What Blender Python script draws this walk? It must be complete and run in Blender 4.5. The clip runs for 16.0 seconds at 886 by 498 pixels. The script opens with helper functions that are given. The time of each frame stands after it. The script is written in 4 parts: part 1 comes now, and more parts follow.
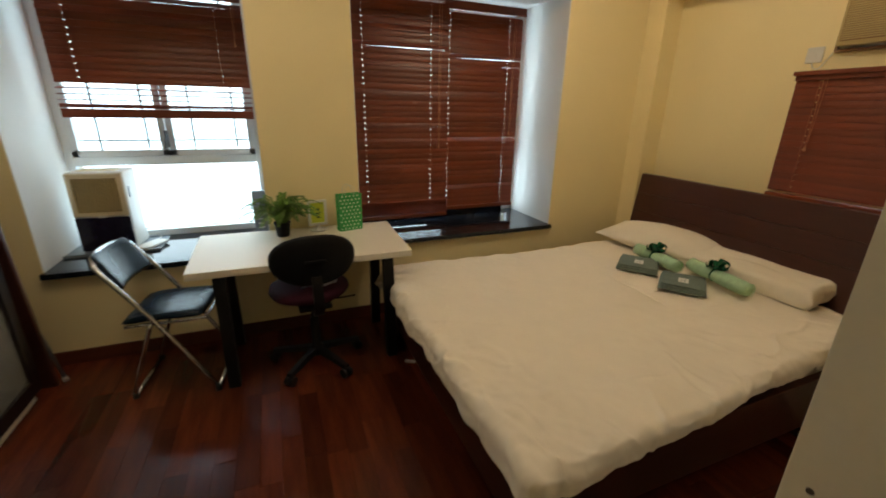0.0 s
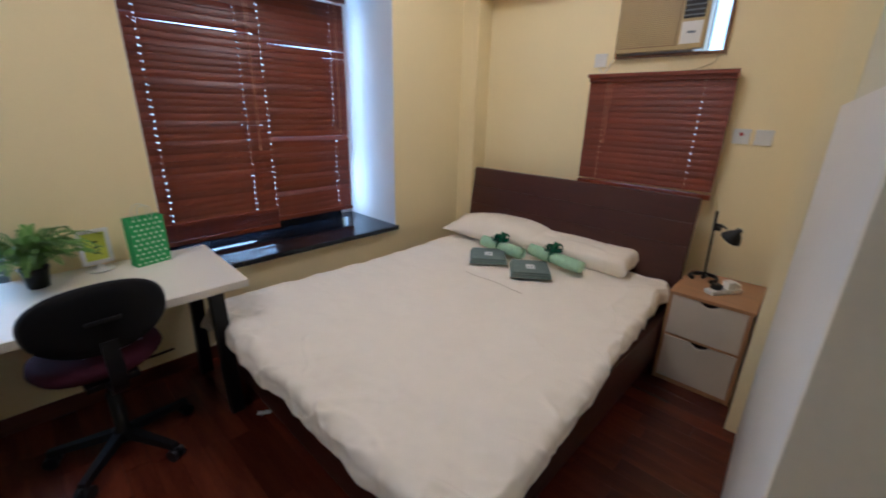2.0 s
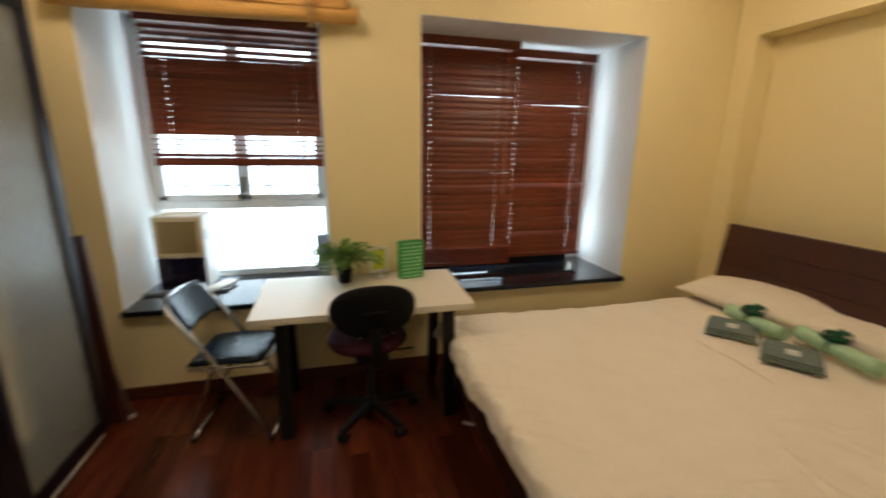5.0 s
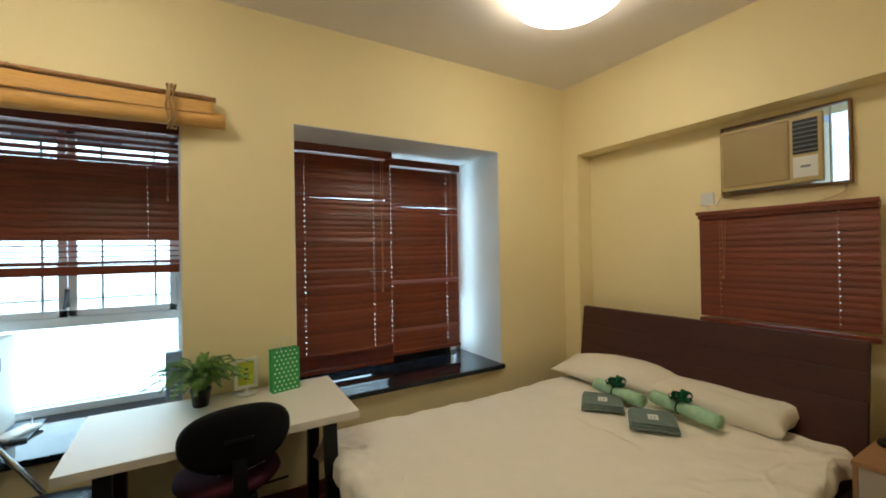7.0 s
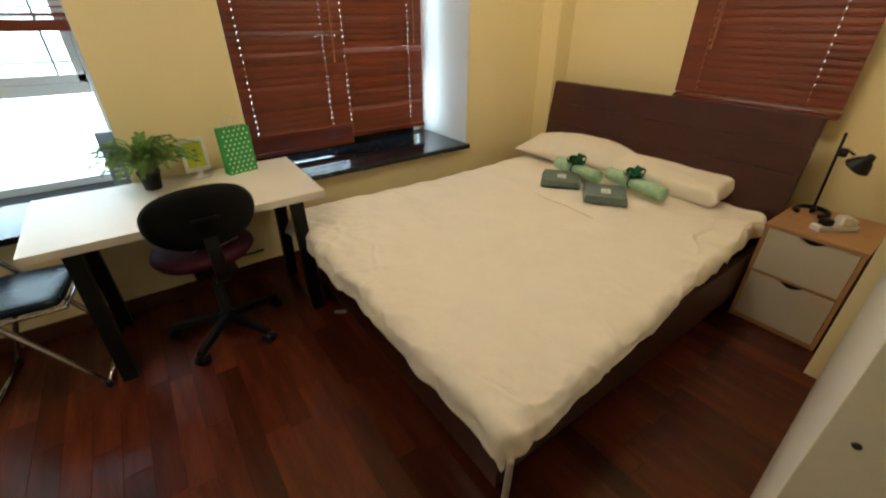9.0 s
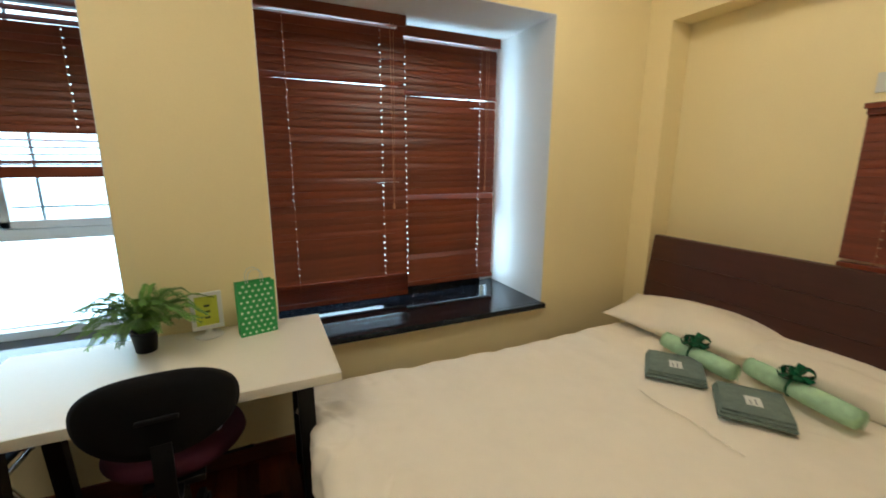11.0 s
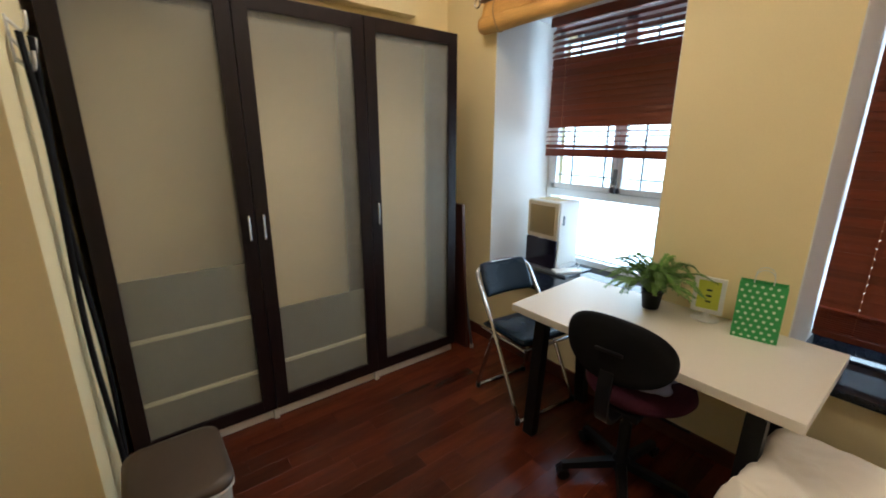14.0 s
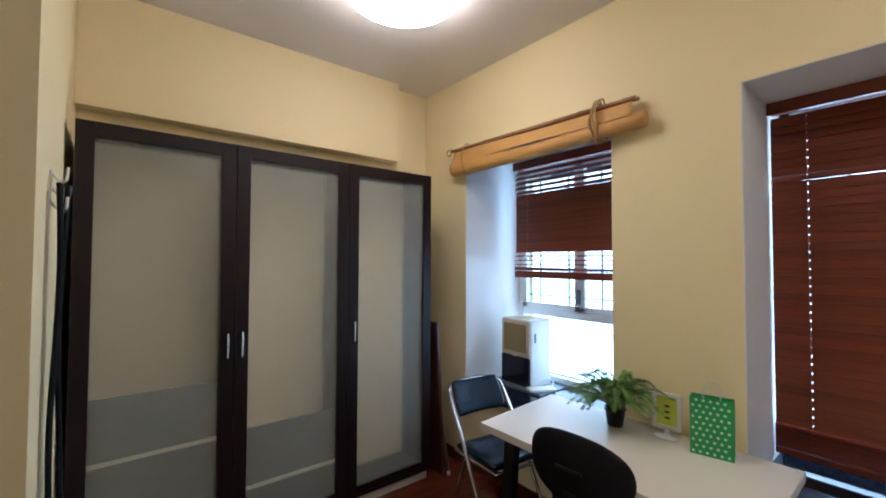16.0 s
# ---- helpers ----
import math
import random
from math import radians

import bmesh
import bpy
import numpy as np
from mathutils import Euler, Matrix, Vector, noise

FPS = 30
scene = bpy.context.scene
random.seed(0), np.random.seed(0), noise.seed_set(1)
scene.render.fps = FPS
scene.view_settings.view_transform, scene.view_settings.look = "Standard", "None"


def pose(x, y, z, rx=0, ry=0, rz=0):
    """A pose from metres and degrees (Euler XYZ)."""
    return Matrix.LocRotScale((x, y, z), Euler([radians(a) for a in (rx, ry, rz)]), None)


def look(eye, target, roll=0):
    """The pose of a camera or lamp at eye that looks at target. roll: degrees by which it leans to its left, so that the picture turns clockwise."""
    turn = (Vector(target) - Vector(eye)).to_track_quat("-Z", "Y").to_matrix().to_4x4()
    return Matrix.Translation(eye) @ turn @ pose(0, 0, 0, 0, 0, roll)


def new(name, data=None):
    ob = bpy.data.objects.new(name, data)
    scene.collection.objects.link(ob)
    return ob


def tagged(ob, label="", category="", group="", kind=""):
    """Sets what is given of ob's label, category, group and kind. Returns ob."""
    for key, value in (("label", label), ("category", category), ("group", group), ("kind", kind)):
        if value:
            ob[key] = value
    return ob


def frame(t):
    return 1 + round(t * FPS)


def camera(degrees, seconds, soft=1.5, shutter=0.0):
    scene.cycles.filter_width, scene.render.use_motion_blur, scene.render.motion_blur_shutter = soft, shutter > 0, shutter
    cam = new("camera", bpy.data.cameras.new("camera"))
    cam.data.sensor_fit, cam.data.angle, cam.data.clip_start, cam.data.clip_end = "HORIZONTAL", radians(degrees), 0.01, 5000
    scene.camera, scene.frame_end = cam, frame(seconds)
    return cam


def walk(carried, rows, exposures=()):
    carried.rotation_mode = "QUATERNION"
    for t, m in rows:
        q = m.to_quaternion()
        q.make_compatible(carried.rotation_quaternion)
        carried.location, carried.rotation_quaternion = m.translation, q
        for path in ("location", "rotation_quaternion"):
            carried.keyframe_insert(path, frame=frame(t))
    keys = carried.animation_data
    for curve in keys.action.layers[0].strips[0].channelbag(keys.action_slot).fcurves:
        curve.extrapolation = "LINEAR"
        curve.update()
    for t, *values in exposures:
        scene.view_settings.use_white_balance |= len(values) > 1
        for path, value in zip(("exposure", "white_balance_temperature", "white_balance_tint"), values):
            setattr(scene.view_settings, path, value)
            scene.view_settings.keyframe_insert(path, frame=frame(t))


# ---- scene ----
cam = camera(94.8, 16.0, soft=1.8, shutter=0.4)
PATH = [
    (0, (2.182, 1.224, 1.493), (2.899, 2.977, 0.85), 1.1),
    (0.5, (2.252, 1.343, 1.485), (3.175, 3.013, 0.886), 2.0),
    (1, (2.271, 1.43, 1.503), (3.518, 2.85, 0.847), 1.0),
    (1.5, (2.226, 1.505, 1.5), (3.721, 2.643, 0.814), 2.2),
    (2, (2.212, 1.503, 1.496), (3.588, 2.803, 0.849), 1.4),
    (2.5, (2.15, 1.503, 1.478), (3.134, 3.148, 0.91), 0.0),
    (3, (2.133, 1.423, 1.485), (2.513, 3.305, 0.927), 0.5),
    (3.5, (2.113, 1.384, 1.47), (2.057, 3.314, 0.948), -0.1),
    (4, (2.057, 1.37, 1.48), (1.786, 3.276, 0.936), 0.3),
    (4.5, (2.073, 1.372, 1.485), (1.973, 3.298, 0.953), 1.1),
    (5, (2.165, 1.378, 1.534), (2.651, 3.261, 1.064), 0.8),
    (5.2, (2.231, 1.379, 1.561), (2.938, 3.189, 1.09), 0.9),
    (7.3, (2.183, 1.386, 1.507), (3.238, 3.085, 1.535), -2.2),
    (7.5, (2.208, 1.361, 1.505), (3.222, 3.067, 1.251), -3.1),
    (8, (2.24, 1.399, 1.473), (3.197, 2.965, 0.679), -3.4),
    (8.5, (2.229, 1.448, 1.45), (3.211, 2.833, 0.393), -0.4),
    (9, (2.219, 1.476, 1.465), (3.241, 2.885, 0.48), -0.1),
    (9.2, (2.23, 1.486, 1.476), (3.324, 2.935, 0.639), -0.9),
    (11.3, (2.666, 2.017, 1.49), (3.377, 3.846, 1.105), 0.3),
    (11.5, (2.678, 2.04, 1.501), (3.238, 3.921, 1.118), -0.8),
    (12, (2.762, 2.118, 1.55), (2.468, 4.032, 1.05), -0.2),
    (12.5, (2.871, 2.064, 1.499), (1.965, 3.784, 1.027), 2.3),
    (13, (2.941, 2.005, 1.511), (1.715, 3.51, 1.032), 1.1),
    (13.5, (2.971, 1.972, 1.5), (1.582, 3.34, 1.056), -0.2),
    (14, (3.037, 1.933, 1.518), (1.506, 3.114, 1.005), 0.1),
    (14.5, (3.152, 1.904, 1.504), (1.624, 3.1, 1.019), 3.4),
    (15, (3.232, 1.939, 1.519), (1.727, 3.242, 1.331), 2.0),
    (15.5, (3.241, 1.941, 1.531), (1.698, 3.211, 1.626), 0.4),
    (16, (3.249, 1.92, 1.545), (1.689, 3.17, 1.602), 0.2),
]
EXPOSURES = [(0, -0.21, 7000, 13), (0.5, -0.12, 6950, 14), (1.0, 0.08, 6660, 13), (1.5, 0.14, 4980, 17), (2.0, 0.20, 4900, 21), (2.5, 0.10, 5500, 11), (3.0, 0.03, 6510, 11), (4, 0.17, 6700, 18), (4.5, 0.26, 6800, 19), (5, 0.08, 7000, 17), (7.3, 0.02, 5960, 6), (7.5, 0.01, 6410, 7), (8.0, -0.03, 6560, 8), (8.5, 0.18, 6960, 9), (9, 0.37, 6510, 10), (11.5, 0.18, 5910, 8), (12.0, -0.02, 6960, 14), (12.5, -0.17, 7360, 22), (13.0, -0.05, 6550, 18), (13.5, 0.09, 6250, 17), (14.5, 0.29, 5910, 16), (15.0, 0.33, 5660, 15), (16, 0.13, 5210, 19)]
walk(cam, [(t, look(eye, target, roll)) for t, eye, target, roll in PATH], EXPOSURES)

# ---- world, sun, lamps, exposure ----
world = bpy.data.worlds.new("world")
scene.world = world
world.use_nodes = True
wn = world.node_tree.nodes
sky = wn.new("ShaderNodeTexSky")
sky.sky_type, sky.sun_disc = "NISHITA", False
sky.sun_elevation, sky.sun_rotation = radians(48), radians(200)
wn["Background"].inputs[1].default_value = 0.12
world.node_tree.links.new(sky.outputs[0], wn["Background"].inputs[0])
sun = new("sun", bpy.data.lights.new("sun", "SUN"))
sun.data.energy, sun.data.angle, sun.data.color = 1.2, radians(12), (1.0, 0.95, 0.88)
sun.matrix_world = look((0, 0, 20), (0.27, 0.74, 19.13))
scene.view_settings.exposure = 0.0


def window_light(name, x0, x1, z0, z1, y, watts):
    """Daylight in a window's opening, shining into the room."""
    lamp = new(name, bpy.data.lights.new(name, "AREA"))
    lamp.data.shape, lamp.data.size, lamp.data.size_y = "RECTANGLE", x1 - x0, z1 - z0
    lamp.data.energy, lamp.data.color = watts, (0.60, 0.85, 1.0)
    lamp.matrix_world = look(((x0 + x1) / 2, y, (z0 + z1) / 2), ((x0 + x1) / 2, y - 1, (z0 + z1) / 2))
    return lamp


window_light("daylight", 0.95, 2.07, 0.62, 2.24, 4.78, 26)
window_light("daylight", 2.74, 4.27, 0.62, 2.28, 4.78, 42)
east = window_light("daylight", 0, 0.70, 1.02, 2.32, 0, 5)
east.matrix_world = look((5.55, 2.47, 1.67), (4.5, 2.47, 1.67))
LAMPS = ((3.93, 2.93), (1.55, 3.02))

# ---- materials ----
def mat(name, colour, rough=0.6, metal=0.0, vary=0.12, scale=6.0, bump=0.0, bump_scale=60.0, stretch=(1, 1, 1), coat=0.0, second=None, island=0.0, spec=0.5, trans=0.0, dist=0.004):
    """A surface with two scales of variation in colour and roughness, and fine relief."""
    m = bpy.data.materials.new(name)
    m.use_nodes = True
    nt = m.node_tree
    n, lk = nt.nodes, nt.links
    b = n["Principled BSDF"]
    b.inputs["Metallic"].default_value = metal
    b.inputs["Specular IOR Level"].default_value = spec
    b.inputs["Coat Weight"].default_value = coat
    b.inputs["Coat Roughness"].default_value = 0.12
    b.inputs["Transmission Weight"].default_value = trans
    co = n.new("ShaderNodeTexCoord")
    mp = n.new("ShaderNodeMapping")
    mp.inputs["Scale"].default_value = stretch
    lk.new(co.outputs["Object"], mp.inputs[0])
    big = n.new("ShaderNodeTexNoise")
    big.inputs["Scale"].default_value, big.inputs["Detail"].default_value = scale, 5
    lk.new(mp.outputs[0], big.inputs[0])
    fine = n.new("ShaderNodeTexNoise")
    fine.inputs["Scale"].default_value, fine.inputs["Detail"].default_value = bump_scale, 3
    lk.new(mp.outputs[0], fine.inputs[0])
    ramp = n.new("ShaderNodeValToRGB")
    dark = tuple(max(0.0, c * (1 - vary)) for c in colour) if second is None else second
    light = tuple(min(1.0, c * (1 + vary)) for c in colour)
    ramp.color_ramp.elements[0].color, ramp.color_ramp.elements[1].color = (*dark, 1), (*light, 1)
    ramp.color_ramp.elements[0].position, ramp.color_ramp.elements[1].position = 0.3, 0.7
    mix = n.new("ShaderNodeMath")
    mix.operation = "MULTIPLY_ADD"
    mix.inputs[1].default_value, mix.inputs[2].default_value = 0.35, 0.0
    lk.new(fine.outputs[0], mix.inputs[0])
    add = n.new("ShaderNodeMath")
    add.operation = "MULTIPLY_ADD"
    add.inputs[1].default_value = 0.65
    lk.new(big.outputs[0], add.inputs[0])
    lk.new(mix.outputs[0], add.inputs[2])
    lk.new(add.outputs[0], ramp.inputs[0])
    last = ramp.outputs[0]
    if island:
        info = n.new("ShaderNodeObjectInfo")
        rng = n.new("ShaderNodeMapRange")
        rng.inputs[3].default_value, rng.inputs[4].default_value = 1 - island, 1 + island
        lk.new(info.outputs["Random"], rng.inputs[0])
        hsv = n.new("ShaderNodeHueSaturation")
        lk.new(rng.outputs[0], hsv.inputs["Value"])
        lk.new(last, hsv.inputs["Color"])
        last = hsv.outputs[0]
    lk.new(last, b.inputs["Base Color"])
    rr = n.new("ShaderNodeMapRange")
    rr.inputs[3].default_value, rr.inputs[4].default_value = rough - min(0.1, rough * 0.3), min(1.0, rough + min(0.1, rough * 0.3))
    lk.new(big.outputs[0], rr.inputs[0])
    lk.new(rr.outputs[0], b.inputs["Roughness"])
    if bump:
        bp = n.new("ShaderNodeBump")
        bp.inputs["Strength"].default_value, bp.inputs["Distance"].default_value = bump, dist
        lk.new(add.outputs[0], bp.inputs["Height"])
        lk.new(bp.outputs[0], b.inputs["Normal"])
    return m


def glass(name, colour, rough):
    m = bpy.data.materials.new(name)
    m.use_nodes = True
    b = m.node_tree.nodes["Principled BSDF"]
    b.inputs["Base Color"].default_value = (*colour, 1)
    b.inputs["Roughness"].default_value = rough
    b.inputs["Transmission Weight"].default_value = 1.0
    b.inputs["IOR"].default_value = 1.45
    return m


def glow(name, colour, strength):
    m = bpy.data.materials.new(name)
    m.use_nodes = True
    b = m.node_tree.nodes["Principled BSDF"]
    b.inputs["Base Color"].default_value = (*colour, 1)
    b.inputs["Emission Color"].default_value = (*colour, 1)
    b.inputs["Emission Strength"].default_value = strength
    return m


WALL = mat("cream_wall_paint", (0.88, 0.745, 0.43), 0.7, vary=0.035, scale=1.3, bump=0.10, bump_scale=140)
# Whiter than the wall cream: daylight on the reveals is put into the colour.
REVEAL = mat("daylit_reveal_white", (0.80, 0.80, 0.78), 0.6, vary=0.03, scale=2, bump=0.08, bump_scale=120)
CEIL = mat("white_ceiling_paint", (0.86, 0.81, 0.78), 0.8, vary=0.03, scale=1.1, bump=0.05, bump_scale=150)
PLANK = mat("red_brown_merbau", (0.098, 0.021, 0.009), 0.22, vary=0.25, scale=4, bump=0.05, bump_scale=45, spec=0.36, stretch=(6, 0.6, 1), island=0.40, second=(0.046, 0.0095, 0.005))
JOINT = mat("dark_floor_joint", (0.02, 0.008, 0.006), 0.6)
BASE = mat("red_brown_skirting", (0.10, 0.026, 0.014), 0.35, vary=0.25, scale=8, stretch=(0.6, 6, 6), bump=0.05)
GRANITE = mat("polished_black_granite", (0.008, 0.010, 0.014), 0.06, vary=0.5, scale=90, bump_scale=300, spec=0.4)
ALU = mat("white_aluminium", (0.76, 0.80, 0.82), 0.35, metal=0.1, vary=0.05)
PANE = glass("window_glass", (1, 1, 1), 0.0)
FROST = mat("frosted_glass", (0.84, 0.83, 0.74), 0.33, vary=0.0, scale=1)
FROST.node_tree.links.remove(FROST.node_tree.nodes["Principled BSDF"].inputs["Roughness"].links[0])
FROST.node_tree.nodes["Principled BSDF"].inputs["Roughness"].default_value = 0.24
FROST.node_tree.nodes["Principled BSDF"].inputs["Transmission Weight"].default_value = 0.87
FROST.node_tree.nodes["Principled BSDF"].inputs["IOR"].default_value = 1.2
SLAT = mat("red_brown_wooden_slat", (0.180, 0.036, 0.013), 0.36, vary=0.2, scale=8, stretch=(0.5, 8, 8), bump=0.04, island=0.16)
CORD = mat("brown_cord", (0.45, 0.2, 0.1), 0.8)
WENGE = mat("black_brown_wood", (0.0105, 0.0050, 0.0058), 0.40, vary=0.3, scale=7, stretch=(6, 6, 0.5), bump=0.04, spec=0.3)
BEDWOOD = mat("dark_brown_veneer", (0.060, 0.017, 0.011), 0.36, vary=0.15, scale=7, stretch=(6, 0.6, 6), bump=0.04)
WHITE_LAM = mat("white_laminate", (0.80, 0.755, 0.66), 0.36, vary=0.02, scale=2)
CABWHITE = mat("white_cabinet_board", (0.72, 0.69, 0.62), 0.4, vary=0.03, scale=2, bump=0.02)
BLACK = mat("black_steel_paint", (0.006, 0.006, 0.007), 0.42, vary=0.2, spec=0.3)
SIDEBOARD = mat("warm_cream_board", (0.74, 0.67, 0.52), 0.45, vary=0.04, scale=2, bump=0.02)
CHROME = mat("brushed_chrome", (0.62, 0.62, 0.64), 0.18, metal=1.0, vary=0.05)
BAR = mat("grey_grille_paint", (0.26, 0.30, 0.31), 0.5, vary=0.1)
CREAMLAM = mat("cream_laminate", (0.82, 0.72, 0.52), 0.5, vary=0.04, scale=3)
# Cream toned down as if in shade; the wardrobe shelves share it.
SHADEBOARD = mat("shade_toned_cream", (0.62, 0.59, 0.43), 0.5, vary=0.04, scale=2, bump=0.02)
# Dark grey standing in for the shade under the wardrobe shelves.
SHADEGREY = mat("shade_grey", (0.105, 0.108, 0.095), 0.5, vary=0.05, scale=4)
VINYL = mat("black_blue_vinyl", (0.0025, 0.012, 0.026), 0.27, vary=0.1, scale=2, spec=0.32)
FABRIC_BLACK = mat("black_mesh_fabric", (0.008, 0.008, 0.009), 0.8, vary=0.3, bump=0.25, bump_scale=500, spec=0.15)
PURPLE = mat("plum_seat_fabric", (0.06, 0.011, 0.024), 0.85, vary=0.2, bump=0.2, bump_scale=300, spec=0.2)
LILAC = mat("pale_lilac_cloth", (0.50, 0.46, 0.55), 0.85, vary=0.08, bump=0.1, bump_scale=300)
LINEN = mat("white_bed_linen", (0.86, 0.79, 0.67), 0.85, vary=0.025, scale=6, bump=0.08, bump_scale=22, spec=0.2, dist=0.006)
PLASTIC = mat("white_plastic", (0.74, 0.73, 0.69), 0.35, vary=0.02)
IVORY = mat("ivory_plastic", (0.60, 0.48, 0.25), 0.4, vary=0.04)
YELLOWED = mat("yellowed_plastic", (0.50, 0.38, 0.17), 0.4, vary=0.06)
OAKTRIM = mat("brown_trim_wood", (0.22, 0.11, 0.04), 0.45, vary=0.15, scale=8, stretch=(1, 0.5, 6))
NAVY = mat("dark_tinted_plastic", (0.010, 0.008, 0.022), 0.15, vary=0.2)
GREYPL = mat("grey_plastic", (0.16, 0.19, 0.22), 0.4, vary=0.05)
BEECH = mat("beech_veneer", (0.41, 0.22, 0.10), 0.4, vary=0.15, scale=8, stretch=(6, 0.6, 6), bump=0.03)
DRAWER = mat("pale_drawer_front", (0.58, 0.51, 0.41), 0.4, vary=0.03)
LEAF = mat("fern_green", (0.13, 0.27, 0.045), 0.5, vary=0.45, scale=20, island=0.2)
GREEN = mat("green_paper", (0.035, 0.36, 0.090), 0.5, vary=0.05)
SLABPAINT = mat("pale_sea_green_paint", (0.36, 0.66, 0.62), 0.6, vary=0.08, scale=0.6)
CREAMPL = mat("cream_plastic", (0.66, 0.57, 0.40), 0.4, vary=0.04)
PEWTER = mat("slate_grey_plastic", (0.22, 0.26, 0.31), 0.4, vary=0.08)
WRAP = mat("clear_plastic_wrap", (0.30, 0.30, 0.29), 0.2, vary=0.1, scale=30)
DOT = mat("pale_dot", (0.62, 0.80, 0.60), 0.55)
LIME = mat("lime_paper", (0.55, 0.60, 0.05), 0.5, vary=0.05)
INK = mat("dark_ink", (0.03, 0.06, 0.02), 0.6)
TOWEL = mat("grey_green_towel", (0.17, 0.22, 0.20), 0.95, vary=0.15, scale=40, bump=0.4, bump_scale=420, spec=0.1)
MINT = mat("mint_green_towel", (0.44, 0.67, 0.45), 0.95, vary=0.12, scale=40, bump=0.5, bump_scale=380, spec=0.1)
RIBBON = mat("dark_green_satin", (0.006, 0.12, 0.05), 0.25, vary=0.3)
PAPER = mat("white_paper", (0.70, 0.72, 0.70), 0.6)
BAMBOO = mat("ochre_bamboo_cloth", (0.62, 0.34, 0.09), 0.65, vary=0.15, scale=10, stretch=(1, 14, 14), bump=0.25, bump_scale=40)
CANE = mat("bamboo_cane", (0.36, 0.18, 0.07), 0.45, vary=0.25, scale=12)
ROPE = mat("jute_rope", (0.46, 0.28, 0.12), 0.9, vary=0.2, bump=0.3, bump_scale=200)
TAUPE = mat("taupe_plastic", (0.066, 0.046, 0.034), 0.4, vary=0.08)
OPAL = glow("lit_opal_glass", (1.0, 0.87, 0.66), 12.5)
FACADE = mat("pale_facade_tiles", (0.72, 0.74, 0.74), 0.6, vary=0.08, scale=0.8, bump=0.05)
ASPHALT = mat("asphalt", (0.05, 0.05, 0.05), 0.9)
RED = mat("red_plastic", (0.55, 0.03, 0.03), 0.4)

# ---- mesh helpers ----
def box(bm, x0, x1, y0, y1, z0, z1, bevel=0.0, m=None):
    made = bmesh.ops.create_cube(bm, size=1.0, matrix=Matrix.LocRotScale(((x0 + x1) / 2, (y0 + y1) / 2, (z0 + z1) / 2), None, (x1 - x0, y1 - y0, z1 - z0)))
    vs = made["verts"]
    if m is not None:
        bmesh.ops.transform(bm, matrix=m, verts=vs)
    if bevel:
        es = list({e for v in vs for e in v.link_edges})
        bmesh.ops.bevel(bm, geom=es, offset=bevel, segments=2, affect="EDGES", profile=0.6)
    return bm


def rod(bm, a, b, r, r2=None, seg=14):
    a, b = Vector(a), Vector(b)
    q = (b - a).to_track_quat("Z", "Y")
    bmesh.ops.create_cone(bm, cap_ends=True, segments=seg, radius1=r, radius2=r if r2 is None else r2, depth=(b - a).length,
                          matrix=Matrix.LocRotScale((a + b) / 2, q, None))
    return bm


def tube(bm, pts, r, seg=10, closed=False):
    """A round bar bent along the points."""
    pts = [Vector(p) for p in pts]
    n, rings, up = len(pts), [], None
    for i, p in enumerate(pts):
        a = pts[i - 1] if (i or closed) else p
        b = pts[(i + 1) % n] if (i < n - 1 or closed) else p
        d = (b - a).normalized()
        if up is None:
            up = d.orthogonal().normalized()
        up = (up - d * up.dot(d)).normalized()
        side = d.cross(up)
        rings.append([bm.verts.new(p + (up * math.cos(k * 2 * math.pi / seg) + side * math.sin(k * 2 * math.pi / seg)) * r) for k in range(seg)])
    for i in range(n if closed else n - 1):
        A, B = rings[i], rings[(i + 1) % n]
        for k in range(seg):
            bm.faces.new((A[k], A[(k + 1) % seg], B[(k + 1) % seg], B[k]))
    if not closed:
        bm.faces.new(rings[0][::-1]), bm.faces.new(rings[-1])
    return bm


def smooth_path(pts, n=6):
    """Catmull-Rom through the points."""
    P = [Vector(p) for p in pts]
    P = [P[0] * 2 - P[1], *P, P[-1] * 2 - P[-2]]
    out = []
    for i in range(1, len(P) - 2):
        for k in range(n):
            t = k / n
            out.append(0.5 * (2 * P[i] + (P[i + 1] - P[i - 1]) * t + (2 * P[i - 1] - 5 * P[i] + 4 * P[i + 1] - P[i + 2]) * t * t
                              + (3 * P[i] - P[i - 1] - 3 * P[i + 1] + P[i + 2]) * t ** 3))
    return out + [P[-2]]


def lathe(bm, profile, seg=28, at=(0, 0, 0)):
    """Turns (radius, height) pairs round the z axis."""
    rings = [[bm.verts.new((at[0] + r * math.cos(k * 2 * math.pi / seg), at[1] + r * math.sin(k * 2 * math.pi / seg), at[2] + z)) for k in range(seg)] for r, z in profile]
    for A, B in zip(rings, rings[1:]):
        for k in range(seg):
            bm.faces.new((A[k], A[(k + 1) % seg], B[(k + 1) % seg], B[k]))
    bm.faces.new(rings[0][::-1]), bm.faces.new(rings[-1])
    return bm


def sheet(bm, nu, nv, f):
    """A grid of quads with f(u, v) giving each point, u and v from 0 to 1."""
    g = [[bm.verts.new(f(i / nu, j / nv)) for j in range(nv + 1)] for i in range(nu + 1)]
    for i in range(nu):
        for j in range(nv):
            bm.faces.new((g[i][j], g[i + 1][j], g[i + 1][j + 1], g[i][j + 1]))
    return bm


